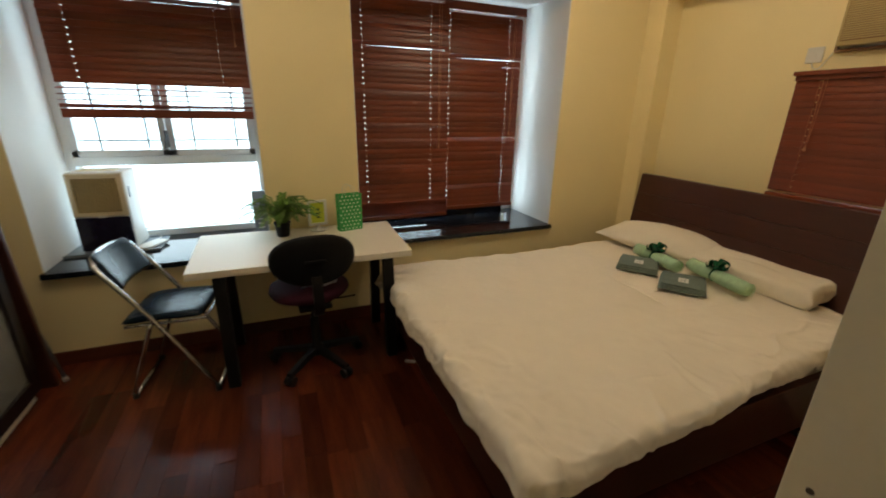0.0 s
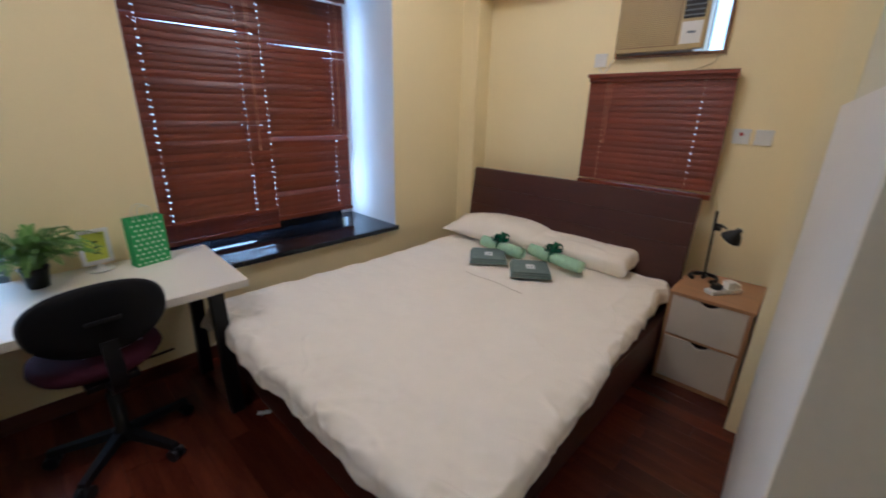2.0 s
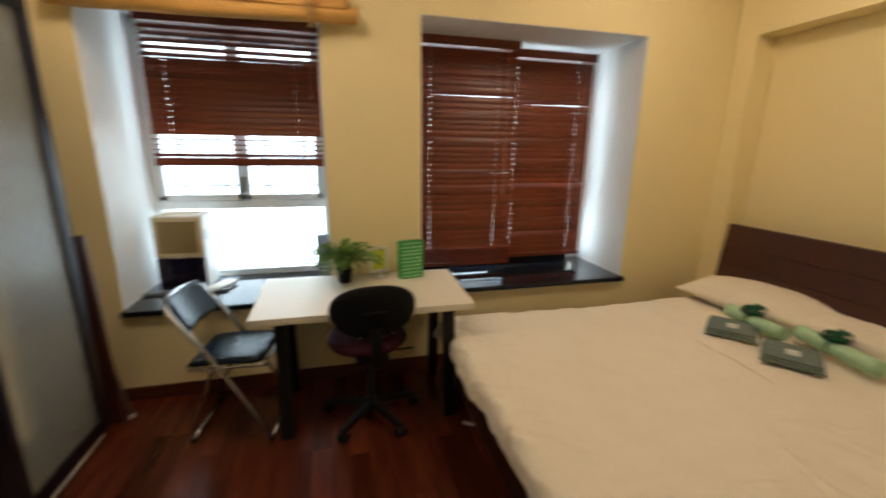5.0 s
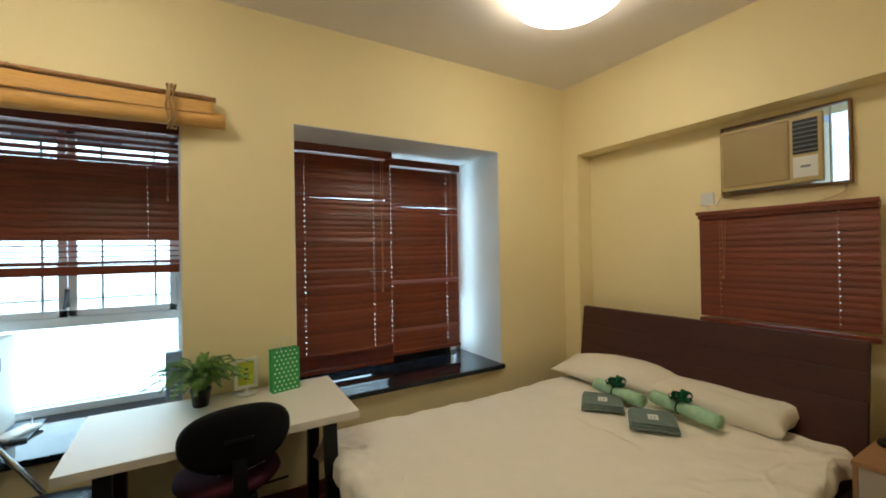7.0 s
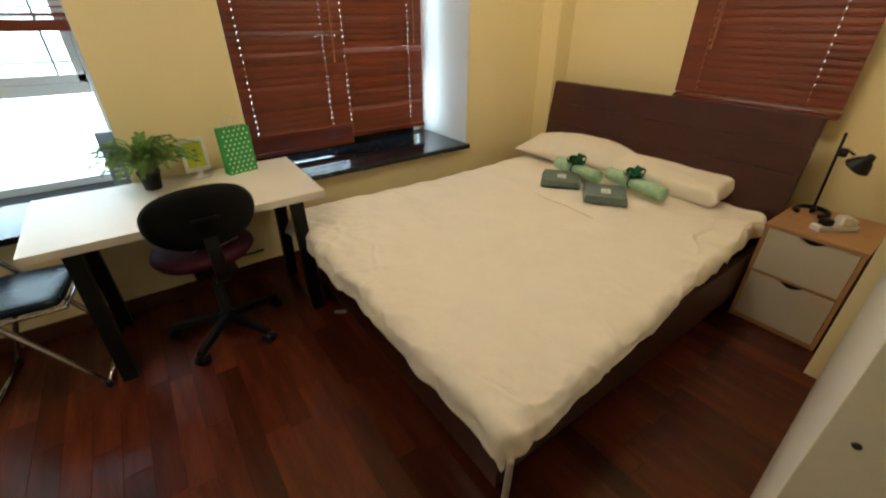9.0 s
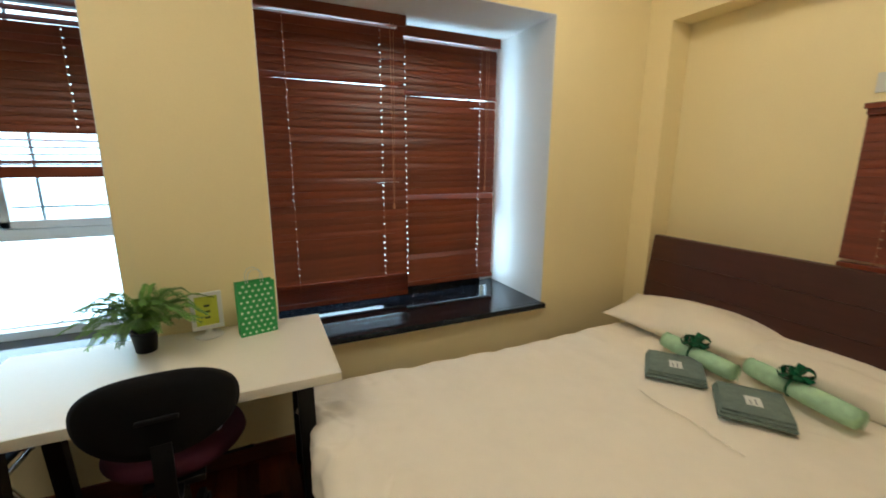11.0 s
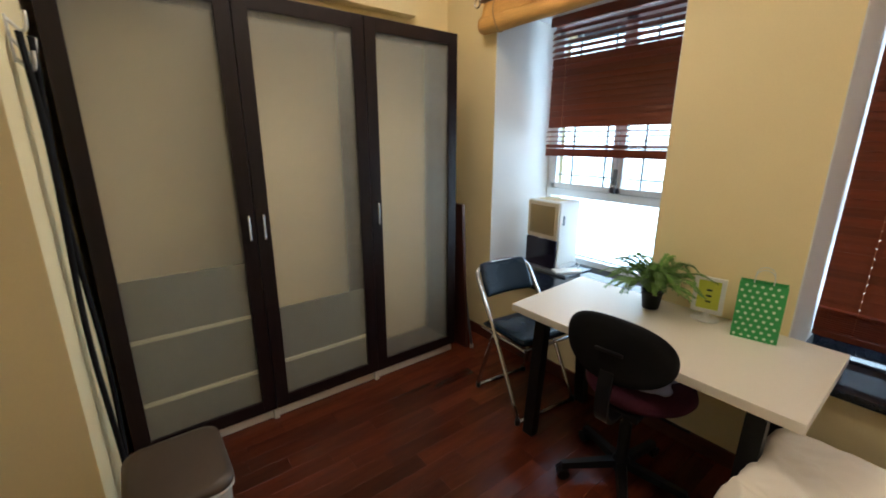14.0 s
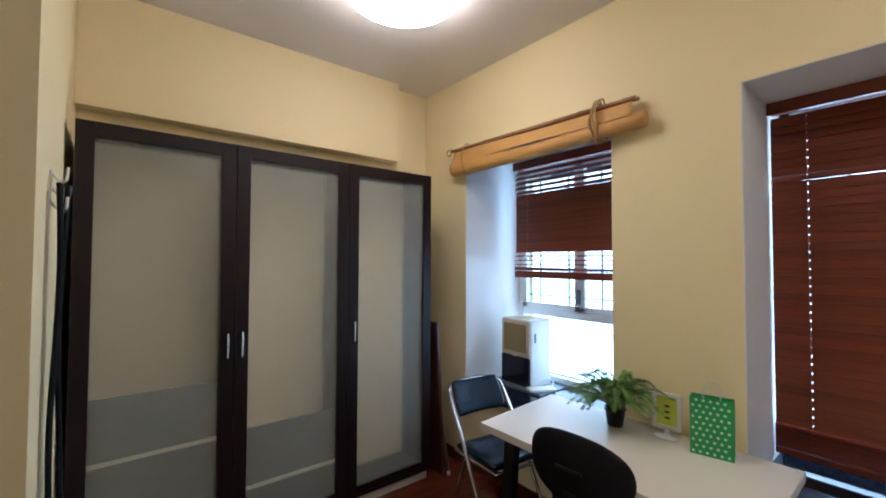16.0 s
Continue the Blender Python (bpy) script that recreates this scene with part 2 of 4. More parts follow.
def part(name, bm, material, parent=None, label="", smooth=False):
    """Links a bmesh as one mesh object, under its thing or part if there is one."""
    bmesh.ops.recalc_face_normals(bm, faces=bm.faces)
    me = bpy.data.meshes.new(name)
    bm.to_mesh(me)
    bm.free()
    if smooth:
        me.shade_smooth()
    me.materials.append(material)
    ob = new(name, me)
    if parent is not None:
        ob.parent = parent
    return tagged(ob, label)


def thing(name, label, category, at=(0, 0, 0), turn=0.0, group=""):
    """An empty at the base of a thing, whose parts are given in its own axes."""
    ob = new(name)
    ob.empty_display_size = 0.1
    ob.matrix_basis = pose(*at, 0, 0, turn)
    return tagged(ob, label, category, group)


def B():
    return bmesh.new()


def structure(name, bm, material, label, category, smooth=False):
    return tagged(part(name, bm, material, None, label, smooth), category=category, kind="structure")


def blocks(*boxes):
    bm = B()
    for b in boxes:
        box(bm, *b)
    return bm



# ---- the room ----
NORTH, EAST, WEST, CEILING = 4.02, 5.22, 0.38, 2.97
L0, L1, R0, R1, SILL, BACK = 0.908, 2.10, 2.69, 4.30, 0.59, 4.70
TOPL, TOPR = 2.345, 2.325
structure("wall_north", blocks((0.18, L0, NORTH, 4.9, 0, CEILING), (L1, R0, NORTH, 4.9, 0, CEILING), (R1, 5.42, NORTH, 4.9, 0, CEILING),
                               (L0, L1, NORTH, 4.9, 0, SILL - 0.035), (R0, R1, NORTH, 4.9, 0, SILL - 0.035),
                               (L0, L1, NORTH, 4.9, TOPL, CEILING), (R0, R1, NORTH, 4.9, TOPR, CEILING)), WALL, "cream painted wall with two deep window bays", "wall")
structure("wall_east", blocks((EAST, 5.42, 1.35, 2.145, 0, CEILING), (EAST, 5.42, 2.758, NORTH, 0, CEILING), (EAST, 5.42, 2.145, 2.758, 0, 1.06),
                              (EAST, 5.42, 2.145, 2.758, 1.66, 1.86), (EAST, 5.42, 2.145, 2.758, 2.29, CEILING)), WALL, "cream painted wall behind the bed", "wall")
structure("beam_east", blocks((5.05, EAST, 1.55, NORTH, 2.345, CEILING), (5.05, EAST, 3.85, NORTH, 0, 2.345)), WALL, "cream painted ceiling beam and corner column", "beam")
structure("wall_west", blocks((0.18, WEST, -0.8, NORTH, 0, CEILING)), WALL, "cream painted wall behind the wardrobe", "wall")
structure("beam_west", blocks((WEST, 0.475, 1.737, 3.68, 2.342, CEILING)), WALL, "cream painted ceiling beam above the wardrobe", "beam")
structure("wall_return", blocks((WEST, 1.632, -0.6, 1.737, 0, CEILING)), WALL, "cream painted wall beside the doorway", "wall")
structure("wall_south", blocks((4.42, 5.42, -0.6, 1.60, 0, CEILING), (2.84, 4.42, -0.6, 0.84, 0, CEILING)), WALL, "cream painted wall beyond the bed", "wall")
structure("wall_corridor", blocks((WEST, 5.42, -0.8, -0.6, 0, CEILING)), WALL, "cream painted wall closing the entrance", "wall")
structure("ceiling", blocks((0.18, 5.42, -0.8, 4.9, CEILING, CEILING + 0.15)), CEIL, "plain white painted ceiling", "ceiling")
for a, b, top in ((L0, L1, TOPL), (R0, R1, TOPR)):
    structure("trim", blocks((a, a + 0.004, NORTH + 0.002, 4.70, SILL, top), (b - 0.004, b, NORTH + 0.002, 4.70, SILL, top), (a, b, NORTH + 0.002, 4.70, top - 0.004, top)),
              REVEAL, "window reveal lining, whitened for the daylight on it", "trim")
    structure("window_sill", box(B(), a - 0.008, b + 0.008, 3.985, NORTH + 0.0, SILL - 0.034, SILL, 0.004), GRANITE, "polished black granite window sill nosing", "window sill")
    structure("window_sill", box(B(), a + 0.004, b - 0.004, NORTH, 4.70, SILL - 0.034, SILL), GRANITE, "polished black granite bay window sill", "window sill")
bm = blocks((WEST, 1.33, NORTH - 0.012, NORTH, 0, 0.085), (1.33, 5.05, NORTH - 0.012, NORTH, 0, 0.085))
structure("baseboard", bm, BASE, "red-brown wooden skirting board", "baseboard")


def window(name, x0, x1, z0, z1, y, transom, label):
    """A white aluminium window: fixed pane below, two barred casements above."""
    w = tagged(new(name), label, "window", kind="structure")
    f = B()
    for b in ((x0, x1, y, y + 0.06, z0, z0 + 0.045), (x0, x1, y, y + 0.06, z1 - 0.045, z1), (x0, x0 + 0.045, y, y + 0.06, z0, z1), (x1 - 0.045, x1, y, y + 0.06, z0, z1),
              (x0 + 0.045, x1 - 0.045, y - 0.004, y + 0.056, transom - 0.03, transom + 0.03)):
        box(f, *b, bevel=0.004)
    part("window_frame", f, ALU, w)
    part("pane", blocks((x0 + 0.04, x1 - 0.04, y + 0.03, y + 0.036, z0 + 0.04, transom - 0.028)), PANE, w).visible_shadow = False
    xm = (x0 + x1) / 2
    for a, b in ((x0 + 0.045, xm - 0.003), (xm + 0.003, x1 - 0.045)):
        lo, hi = transom + 0.032, z1 - 0.047
        s = B()
        for q in ((a, b, y - 0.012, y + 0.03, lo, lo + 0.04), (a, b, y - 0.012, y + 0.03, hi - 0.04, hi), (a, a + 0.04, y - 0.012, y + 0.03, lo, hi), (b - 0.04, b, y - 0.012, y + 0.03, lo, hi)):
            box(s, *q, bevel=0.003)
        sash = part("sash", s, ALU, w)
        part("pane", blocks((a + 0.035, b - 0.035, y + 0.005, y + 0.010, lo + 0.035, hi - 0.035)), PANE, sash).visible_shadow = False
        g = B()
        for k in (0.28, 0.78):
            box(g, a + (b - a) * k - 0.006, a + (b - a) * k + 0.006, y + 0.035, y + 0.047, lo, hi)
        zz = lo + 0.10
        while zz < hi:
            box(g, a, b, y + 0.048, y + 0.058, zz - 0.005, zz + 0.005)
            zz += 0.19
        part("grille", g, BAR, sash, "grey painted grille")
    h = B()
    box(h, xm - 0.012, xm + 0.012, y - 0.03, y - 0.012, transom + 0.09, transom + 0.20, 0.004)
    rod(h, (xm, y - 0.03, transom + 0.18), (xm - 0.01, y - 0.05, transom + 0.08), 0.008)
    part("handle", h, GREYPL, w)
    return w


window("window_1", L0 + 0.004, L1 - 0.004, SILL, TOPL - 0.004, 4.64, 1.13, "white aluminium window with barred casements, half covered by a blind")
structure("window_upstand", box(B(), 3.40, R1 - 0.15, 4.575, 4.636, SILL, SILL + 0.11, 0.003), GRANITE, "polished black granite upstand behind the blinds", "window sill")
# Added block: hides the bright pane below the blind and its sill reflection.
structure("window_upstand", box(B(), R0 + 0.004, 3.398, 4.575, 4.636, SILL, SILL + 0.072, 0.003), GRANITE, "low black granite block added to cut the bright strip under the blind", "window sill")
window("window_2", R0 + 0.004, R1 - 0.004, SILL, TOPR - 0.004, 4.64, 1.13, "white aluminium window behind closed wooden blinds")


w3 = tagged(new("window_3"), "small aluminium window behind a closed wooden blind", "window", kind="structure")
part("window_frame", blocks((5.36, 5.40, 2.145, 2.758, 1.06, 1.10), (5.36, 5.40, 2.145, 2.758, 1.62, 1.66), (5.36, 5.40, 2.145, 2.185, 1.10, 1.62), (5.36, 5.40, 2.718, 2.758, 1.10, 1.62)), ALU, w3)
part("pane", blocks((5.375, 5.38, 2.18, 2.723, 1.095, 1.625)), PANE, w3).visible_shadow = False


# floor boards, laid along the room's depth
base = structure("floor", blocks((0.18, 5.42, -0.8, NORTH + 0.2, -0.12, -0.012)), JOINT, "polished red-brown hardwood strip floor", "floor")
rng = random.Random(4)
WIDE = 0.094
stock = []
for length in (0.45, 0.62, 0.80):
    bm = B()
    box(bm, -WIDE / 2 + 0.0003, WIDE / 2 - 0.0003, -length / 2 + 0.0003, length / 2 - 0.0003, -0.012, 0)
    top = [e for e in bm.edges if all(v.co.z > -0.001 for v in e.verts)]
    bmesh.ops.bevel(bm, geom=top, offset=0.0004, segments=1, affect="EDGES")
    me = bpy.data.meshes.new("plank")
    bm.to_mesh(me)
    bm.free()
    me.materials.append(PLANK)
    stock.append((length, me))
rest = B()
x, count = WEST + WIDE / 2, 0
while x < EAST:
    y = 0.5 - rng.random() * 0.35
    while y < NORTH:
        length, me = rng.choice(stock)
        mid = y + length / 2
        if mid + length / 2 > NORTH:
            length = NORTH - y
        near = 0.90 < x < 2.95 and mid > 1.15 or x >= 2.95 and mid < 2.1
        if near and length in (0.45, 0.62, 0.80) and count < 300:
            ob = new("plank", me)
            ob.location, ob.parent = (x, mid, 0), base
            count += 1
        elif length > 0.02:
            box(rest, x - WIDE / 2 + 0.0006, x + WIDE / 2 - 0.0006, y + 0.0006, y + length - 0.0006, -0.012, 0)
        y += length
    x += WIDE
box(rest, WEST, EAST, -0.6, 0.14, -0.012, -0.001)
tagged(part("planks", rest, PLANK, base), kind="stuff")

# ---- wardrobe ----
def wardrobe():
    w = thing("wardrobe", "black-brown three-door wardrobe with frosted glass doors", "wardrobe", (0.40, 1.768, 0))
    D, W, H = 0.495, 0.637, 2.15
    for i in range(3):
        y0, y1 = i * W, (i + 1) * W
        c = B()
        for b in ((0, D, y0 + 0.001, y0 + 0.019, 0.07, H), (0, D, y1 - 0.019, y1 - 0.001, 0.07, H), (0, D, y0 + 0.019, y1 - 0.019, H - 0.02, H),
                  (0, D, y0 + 0.019, y1 - 0.019, 0.07, 0.09)):
            box(c, *b)
        part("carcass", c, WENGE, w)
        part("back_panel", blocks((0.17, 0.178, y0 + 0.02, y1 - 0.02, 0.09, H - 0.02)), CREAMLAM, w, "cream back panel")
        part("plinth", blocks((D - 0.035, D - 0.02, y0 + 0.002, y1 - 0.002, 0, 0.07)), WHITE_LAM, w, "white plinth strip")
        levels = ((0.09, 0.325, 0.645, 0.925), (0.09, 0.34, 0.648), ())[i]
        for z in levels[1:-1]:
            part("shelf", blocks((0.178, D - 0.002, y0 + 0.02, y1 - 0.02, z - 0.016, z)), SHADEBOARD, w, "pale shelf")
        # Added dark panels: the shade of each compartment as colour behind the glass.
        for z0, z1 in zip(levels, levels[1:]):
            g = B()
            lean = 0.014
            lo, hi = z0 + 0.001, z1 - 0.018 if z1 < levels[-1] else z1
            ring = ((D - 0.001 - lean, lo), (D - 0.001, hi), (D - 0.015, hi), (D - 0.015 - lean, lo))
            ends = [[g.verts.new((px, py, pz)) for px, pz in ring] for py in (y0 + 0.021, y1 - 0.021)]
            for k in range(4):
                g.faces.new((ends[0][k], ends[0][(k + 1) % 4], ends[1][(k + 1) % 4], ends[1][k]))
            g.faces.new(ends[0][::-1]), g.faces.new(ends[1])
            part("shade_panel", g, SHADEGREY, w, "added grey sloping panel, coloured as the shade below a shelf")
        if i:
            part("foot", box(B(), D - 0.045, D + 0.004, y0 - 0.014, y0 + 0.014, 0, 0.073, 0.002), WHITE_LAM, w, "white plastic foot")
        x = D + 0.002
        S = 0.068
        d = B()
        for b in ((x, x + 0.021, y0 + 0.002, y0 + S, 0.075, H), (x, x + 0.021, y1 - S, y1 - 0.002, 0.075, H),
                  (x, x + 0.021, y0 + S, y1 - S, H - S, H), (x, x + 0.021, y0 + S, y1 - S, 0.075, 0.075 + S)):
            box(d, *b, bevel=0.0015)
        door = part("door", d, WENGE, w)
        part("glass_panel", blocks((x + 0.001, x + 0.006, y0 + S - 0.005, y1 - S + 0.005, 0.07 + S, H - S + 0.005)), FROST, door, "frosted glass panel").visible_shadow = False
        hy = (y1 - 0.034, y0 + 0.034, y0 + 0.034)[i]
        h = B()
        tube(h, smooth_path([(x + 0.02, hy, 1.04), (x + 0.045, hy, 1.045), (x + 0.048, hy, 1.06), (x + 0.048, hy, 1.15), (x + 0.045, hy, 1.165), (x + 0.02, hy, 1.17)], 3), 0.006, 8)
        part("handle", h, CHROME, door, "brushed metal bow handle", True)


wardrobe()


# ---- desk ----
desk = thing("desk", "white-topped desk with black steel legs", "desk", (1.70, 3.415, 0))
part("tabletop", box(B(), 0, 1.18, 0, 0.605, 0.69, 0.728, 0.003, Matrix.Translation((0, 0, -0.022)) @ Matrix(((1, 0, 0, 0), (0, 1, 0, 0), (0, 0.042, 1, 0), (0, 0, 0, 1)))), WHITE_LAM, desk, "white laminate tabletop")
for x0 in (0.11, 1.02):
    for yt, yb in ((0.09, 0.035), (0.44, 0.50)):
        bm = B()
        a, b = Vector((x0 + 0.03, yb, 0.0)), Vector((x0 + 0.03, yt, 0.672 if yt < 0.2 else 0.686))
        for p in ((a, b),):
            d = (p[1] - p[0])
            lo = [bm.verts.new(p[0] + Vector((sx, sy, 0))) for sx, sy in ((-0.03, -0.025), (0.03, -0.025), (0.03, 0.025), (-0.03, 0.025))]
            hi = [bm.verts.new(p[1] + Vector((sx, sy, 0))) for sx, sy in ((-0.03, -0.025), (0.03, -0.025), (0.03, 0.025), (-0.03, 0.025))]
            for k in range(4):
                bm.faces.new((lo[k], lo[(k + 1) % 4], hi[(k + 1) % 4], hi[k]))
            bm.faces.new(lo[::-1]), bm.faces.new(hi)
        part("leg", bm, BLACK, desk)
    part("crossbar", blocks((x0 + 0.005, x0 + 0.055, 0.06, 0.50, 0.632, 0.668)), BLACK, desk)


# ---- bed ----
bed = thing("bed", "double bed with dark brown veneer frame and tall headboard", "bed", (2.84, 2.03, 0))
BL, BW = 2.24, 1.78
part("footboard", box(B(), 0, 0.035, 0, BW, 0.06, 0.37, 0.004), BEDWOOD, bed)
for y0 in (0, BW - 0.035):
    part("side_rail", box(B(), 0.035, BL - 0.02, y0, y0 + 0.035, 0.10, 0.37, 0.004), BEDWOOD, bed)
for lx in (0.04, BL - 0.2):
    for ly in (0.04, BW - 0.09):
        part("leg", blocks((lx, lx + 0.05, ly, ly + 0.05, 0, 0.12)), BEDWOOD, bed)
part("slat_base", blocks((0.035, BL - 0.04, 0.035, BW - 0.035, 0.20, 0.225)), WENGE, bed)
tilt = Matrix(((1, 0, 0.13, 0), (0, 1, 0, 0), (0, 0, 1, 0), (0, 0, 0, 1)))
for z0, z1 in ((0.10, 0.72), (0.7215, 0.868), (0.8695, 1.022)):
    bm = box(B(), 2.07, 2.115, 0.02, BW - 0.005, z0, z1, 0.003)
    bmesh.ops.transform(bm, matrix=tilt, verts=bm.verts)
    part("headboard_panel", bm, BEDWOOD, bed, "dark brown leaning headboard panel")
tagged(part("mattress", box(B(), 2.89, 4.93, 2.15, 3.765, 0.225, 0.455, 0.03), LINEN), "white mattress under a cotton cover", "mattress")


def duvet():
    hx, hy, r, over = 1.05, 0.845, 0.05, 0.135
    cx, cy, top = 3.855, 2.865, 0.488

    def slant(u, v):
        return (0.15 if v < 0.5 else 0.055) * (0.5 - v) * max(0.0, u - 0.15) * 2 - 0.045 * max(0.0, 1 - 2 * v) * max(0.0, 1 - 1.5 * u)

    def f(u, v):
        px = (u * 2 - 1) * (hx + over)
        py = (v * 2 - 1) * (hy + over)
        ex = max(0.0, abs(px) - hx) * math.copysign(1, px)
        ey = max(0.0, abs(py) - hy) * math.copysign(1, py)
        if px > 0:
            ex *= 0.25
        d = math.hypot(ex, ey)
        qx, qy = max(-hx, min(hx, px)), max(-hy, min(hy, py))
        if py < 0:
            ey *= 0.75
            d = math.hypot(ex, ey)
        n1 = noise.fractal(Vector((px * 2.2, py * 2.2, 1.7)), 1.0, 2.0, 4)
        n2 = noise.noise(Vector((px * 7, py * 7, 4.2)))
        crease = noise.fractal(Vector((px * 9 + py * 3, py * 2.5 - px * 1.5, 9.1)), 1.0, 2.0, 3)
        edge = max(0.0, 1 - min(hx - abs(qx), hy - abs(qy)) / 0.45)
        fold = max(0.0, noise.fractal(Vector((px * 1.6 - py * 4.5, px * 3.2 + py * 1.2, 3.3)), 1.0, 2.0, 3)) ** 1.5
        z = top + 0.011 * n1 + 0.003 * n2 * edge + 0.007 * crease * edge + 0.004 * fold
        south = max(0.0, 1 - (hy + qy) / 0.38)
        foot = max(0.0, 1 - (hx + qx) / 0.38)
        bend = 0.5 * noise.noise(Vector((px * 2, py * 2, 6.0)))
        z += 0.015 * south * noise.fractal(Vector((px * 9 + py * 5 + bend * 2, py * 2.2, 13.0)), 1.0, 2.0, 2) * (0.5 + noise.noise(Vector((px * 2.2, 1.0, 4.0))))
        z += 0.014 * foot * noise.fractal(Vector((py * 9 - px * 5 + bend * 2, px * 2.2, 17.0)), 1.0, 2.0, 2) * (0.5 + noise.noise(Vector((py * 2.2, 3.0, 8.0))))
        rim = max(south, foot)
        for s, seed, k in ((1, 21.0, 15), (-1, 27.0, 13), (1, 33.0, 11)):
            q = Vector((px * 2.3 + s * py * 1.3, py * 2.1 - s * px * 0.9, seed))
            q += Vector((noise.noise(q * 1.6), noise.noise(q * 1.6 + Vector((4, 9, 2))), 0)) * 0.35
            z += (0.0012 + 0.0115 * rim) * max(0.0, 1 - abs(noise.noise(q)) * k) * (0.6 + 0.6 * noise.noise(q * 0.8 + Vector((2, 5, 3))))
        for along, depth, seed in ((px, hy + qy, 41.0), (py, hx + qx, 47.0)):
            reach = 0.22 + 0.16 * noise.noise(Vector((along * 2.6, 0.0, seed)))
            near = max(0.0, 1 - depth / max(0.06, reach))
            near *= max(0.0, 0.45 + 1.1 * noise.noise(Vector((along * 2.1, depth * 2, seed + 5))))
            for slope, rate, off, tall in ((0.9, 6.5, 3.0, 0.008), (-0.6, 9.0, 8.0, 0.005)):
                lean = along + slope * depth + 0.06 * noise.noise(Vector((along * 4, depth * 6, seed + off)))
                ridge = max(0.0, 1 - abs(noise.noise(Vector((lean * rate, depth * 1.5, seed + off)))) * 4.5) ** 1.4
                z += tall * near ** 0.8 * ridge
        z += 0.025 * max(0.0, v - 0.75) * 4 * max(0.0, min(1.0, (u - 0.55) * 4))
        if d > 1e-6:
            nx, ny = ex / d, ey / d
            arc = r * math.pi / 2
            if d < arc:
                a = d / r
                out, drop = r * math.sin(a), r * (1 - math.cos(a))
            else:
                out, drop = r + (d - arc) * 0.12, r + (d - arc) * 0.98
            along = py if abs(ex) > abs(ey) else px
            rip = noise.noise(Vector((along * 9, d * 4, 2.0 if abs(ex) > abs(ey) else 6.0)))
            pleat = max(0.0, noise.noise(Vector((along * 5.5 + d * 3, d * 1.5, 11.0)))) ** 2 * 3
            tight = max(0.0, 1 - abs(noise.noise(Vector((along * 9 + d * 5, d * 3, 8.0)))) * 4.0) ** 1.3
            out += 0.020 * pleat * min(1, d / 0.1) + 0.0045 * tight * min(1, d / 0.06) + 0.009 * rip * min(1, d / 0.1) + 0.007 * crease * min(1, d / 0.08)
            skew = slant(u, v)
            return Vector((cx + qx + nx * out, cy + qy + ny * out + skew, z - drop - 0.012 * rip * min(1, d / 0.15)))
        return Vector((cx + qx, cy + qy + slant(u, v), z))

    bm = sheet(B(), 300, 250, f)
    ob = part("duvet", bm, LINEN, None, "rumpled white cotton duvet spread over the bed", True)
    sol = ob.modifiers.new("thick", "SOLIDIFY")
    sol.thickness, sol.offset = 0.025, -1
    slit = B()
    tube(slit, smooth_path([(4.115, 3.09, 0.502), (4.10, 2.97, 0.503), (4.112, 2.86, 0.503), (4.10, 2.74, 0.502), (4.095, 2.64, 0.500)], 6), 0.0028, 6)
    part("cover_opening", slit, LINEN, ob, "folded hem of the cover's opening", True)
    return tagged(ob, category="duvet")


duvet()

# ---- window blinds ----
def slat_mesh(width, angle, holes):
    """One wooden slat, slightly crowned, with routed slots for the cords."""
    bm = B()
    ca, sa = math.cos(radians(angle)), math.sin(radians(angle))
    half, thick = 0.0245, 0.0028

    def strip(x0, x1, v0, v1):
        rows = []
        for k in range(4):
            v = v0 + (v1 - v0) * k / 3
            c = 0.0022 * (1 - (v / half) ** 2)
            rows.append([bm.verts.new((x, v * ca - w * sa, v * sa + w * ca)) for x in (x0, x1) for w in (c, c + thick)])
        for A, C in zip(rows, rows[1:]):
            for a, b in ((0, 1), (1, 3), (3, 2), (2, 0)):
                bm.faces.new((A[a], A[b], C[b], C[a]))
        bm.faces.new((rows[0][0], rows[0][1], rows[0][3], rows[0][2]))
        bm.faces.new((rows[-1][0], rows[-1][1], rows[-1][3], rows[-1][2]))

    x = 0.0
    for h in holes:
        strip(x, h - 0.0027, -half, half)
        strip(h - 0.0027, h + 0.0027, -half, 0.0045)
        strip(h - 0.0027, h + 0.0027, 0.0110, half)
        x = h + 0.0027
    strip(x, width, -half, half)
    bmesh.ops.recalc_face_normals(bm, faces=bm.faces)
    me = bpy.data.meshes.new("slat")
    bm.to_mesh(me)
    bm.free()
    me.materials.append(SLAT)
    return me


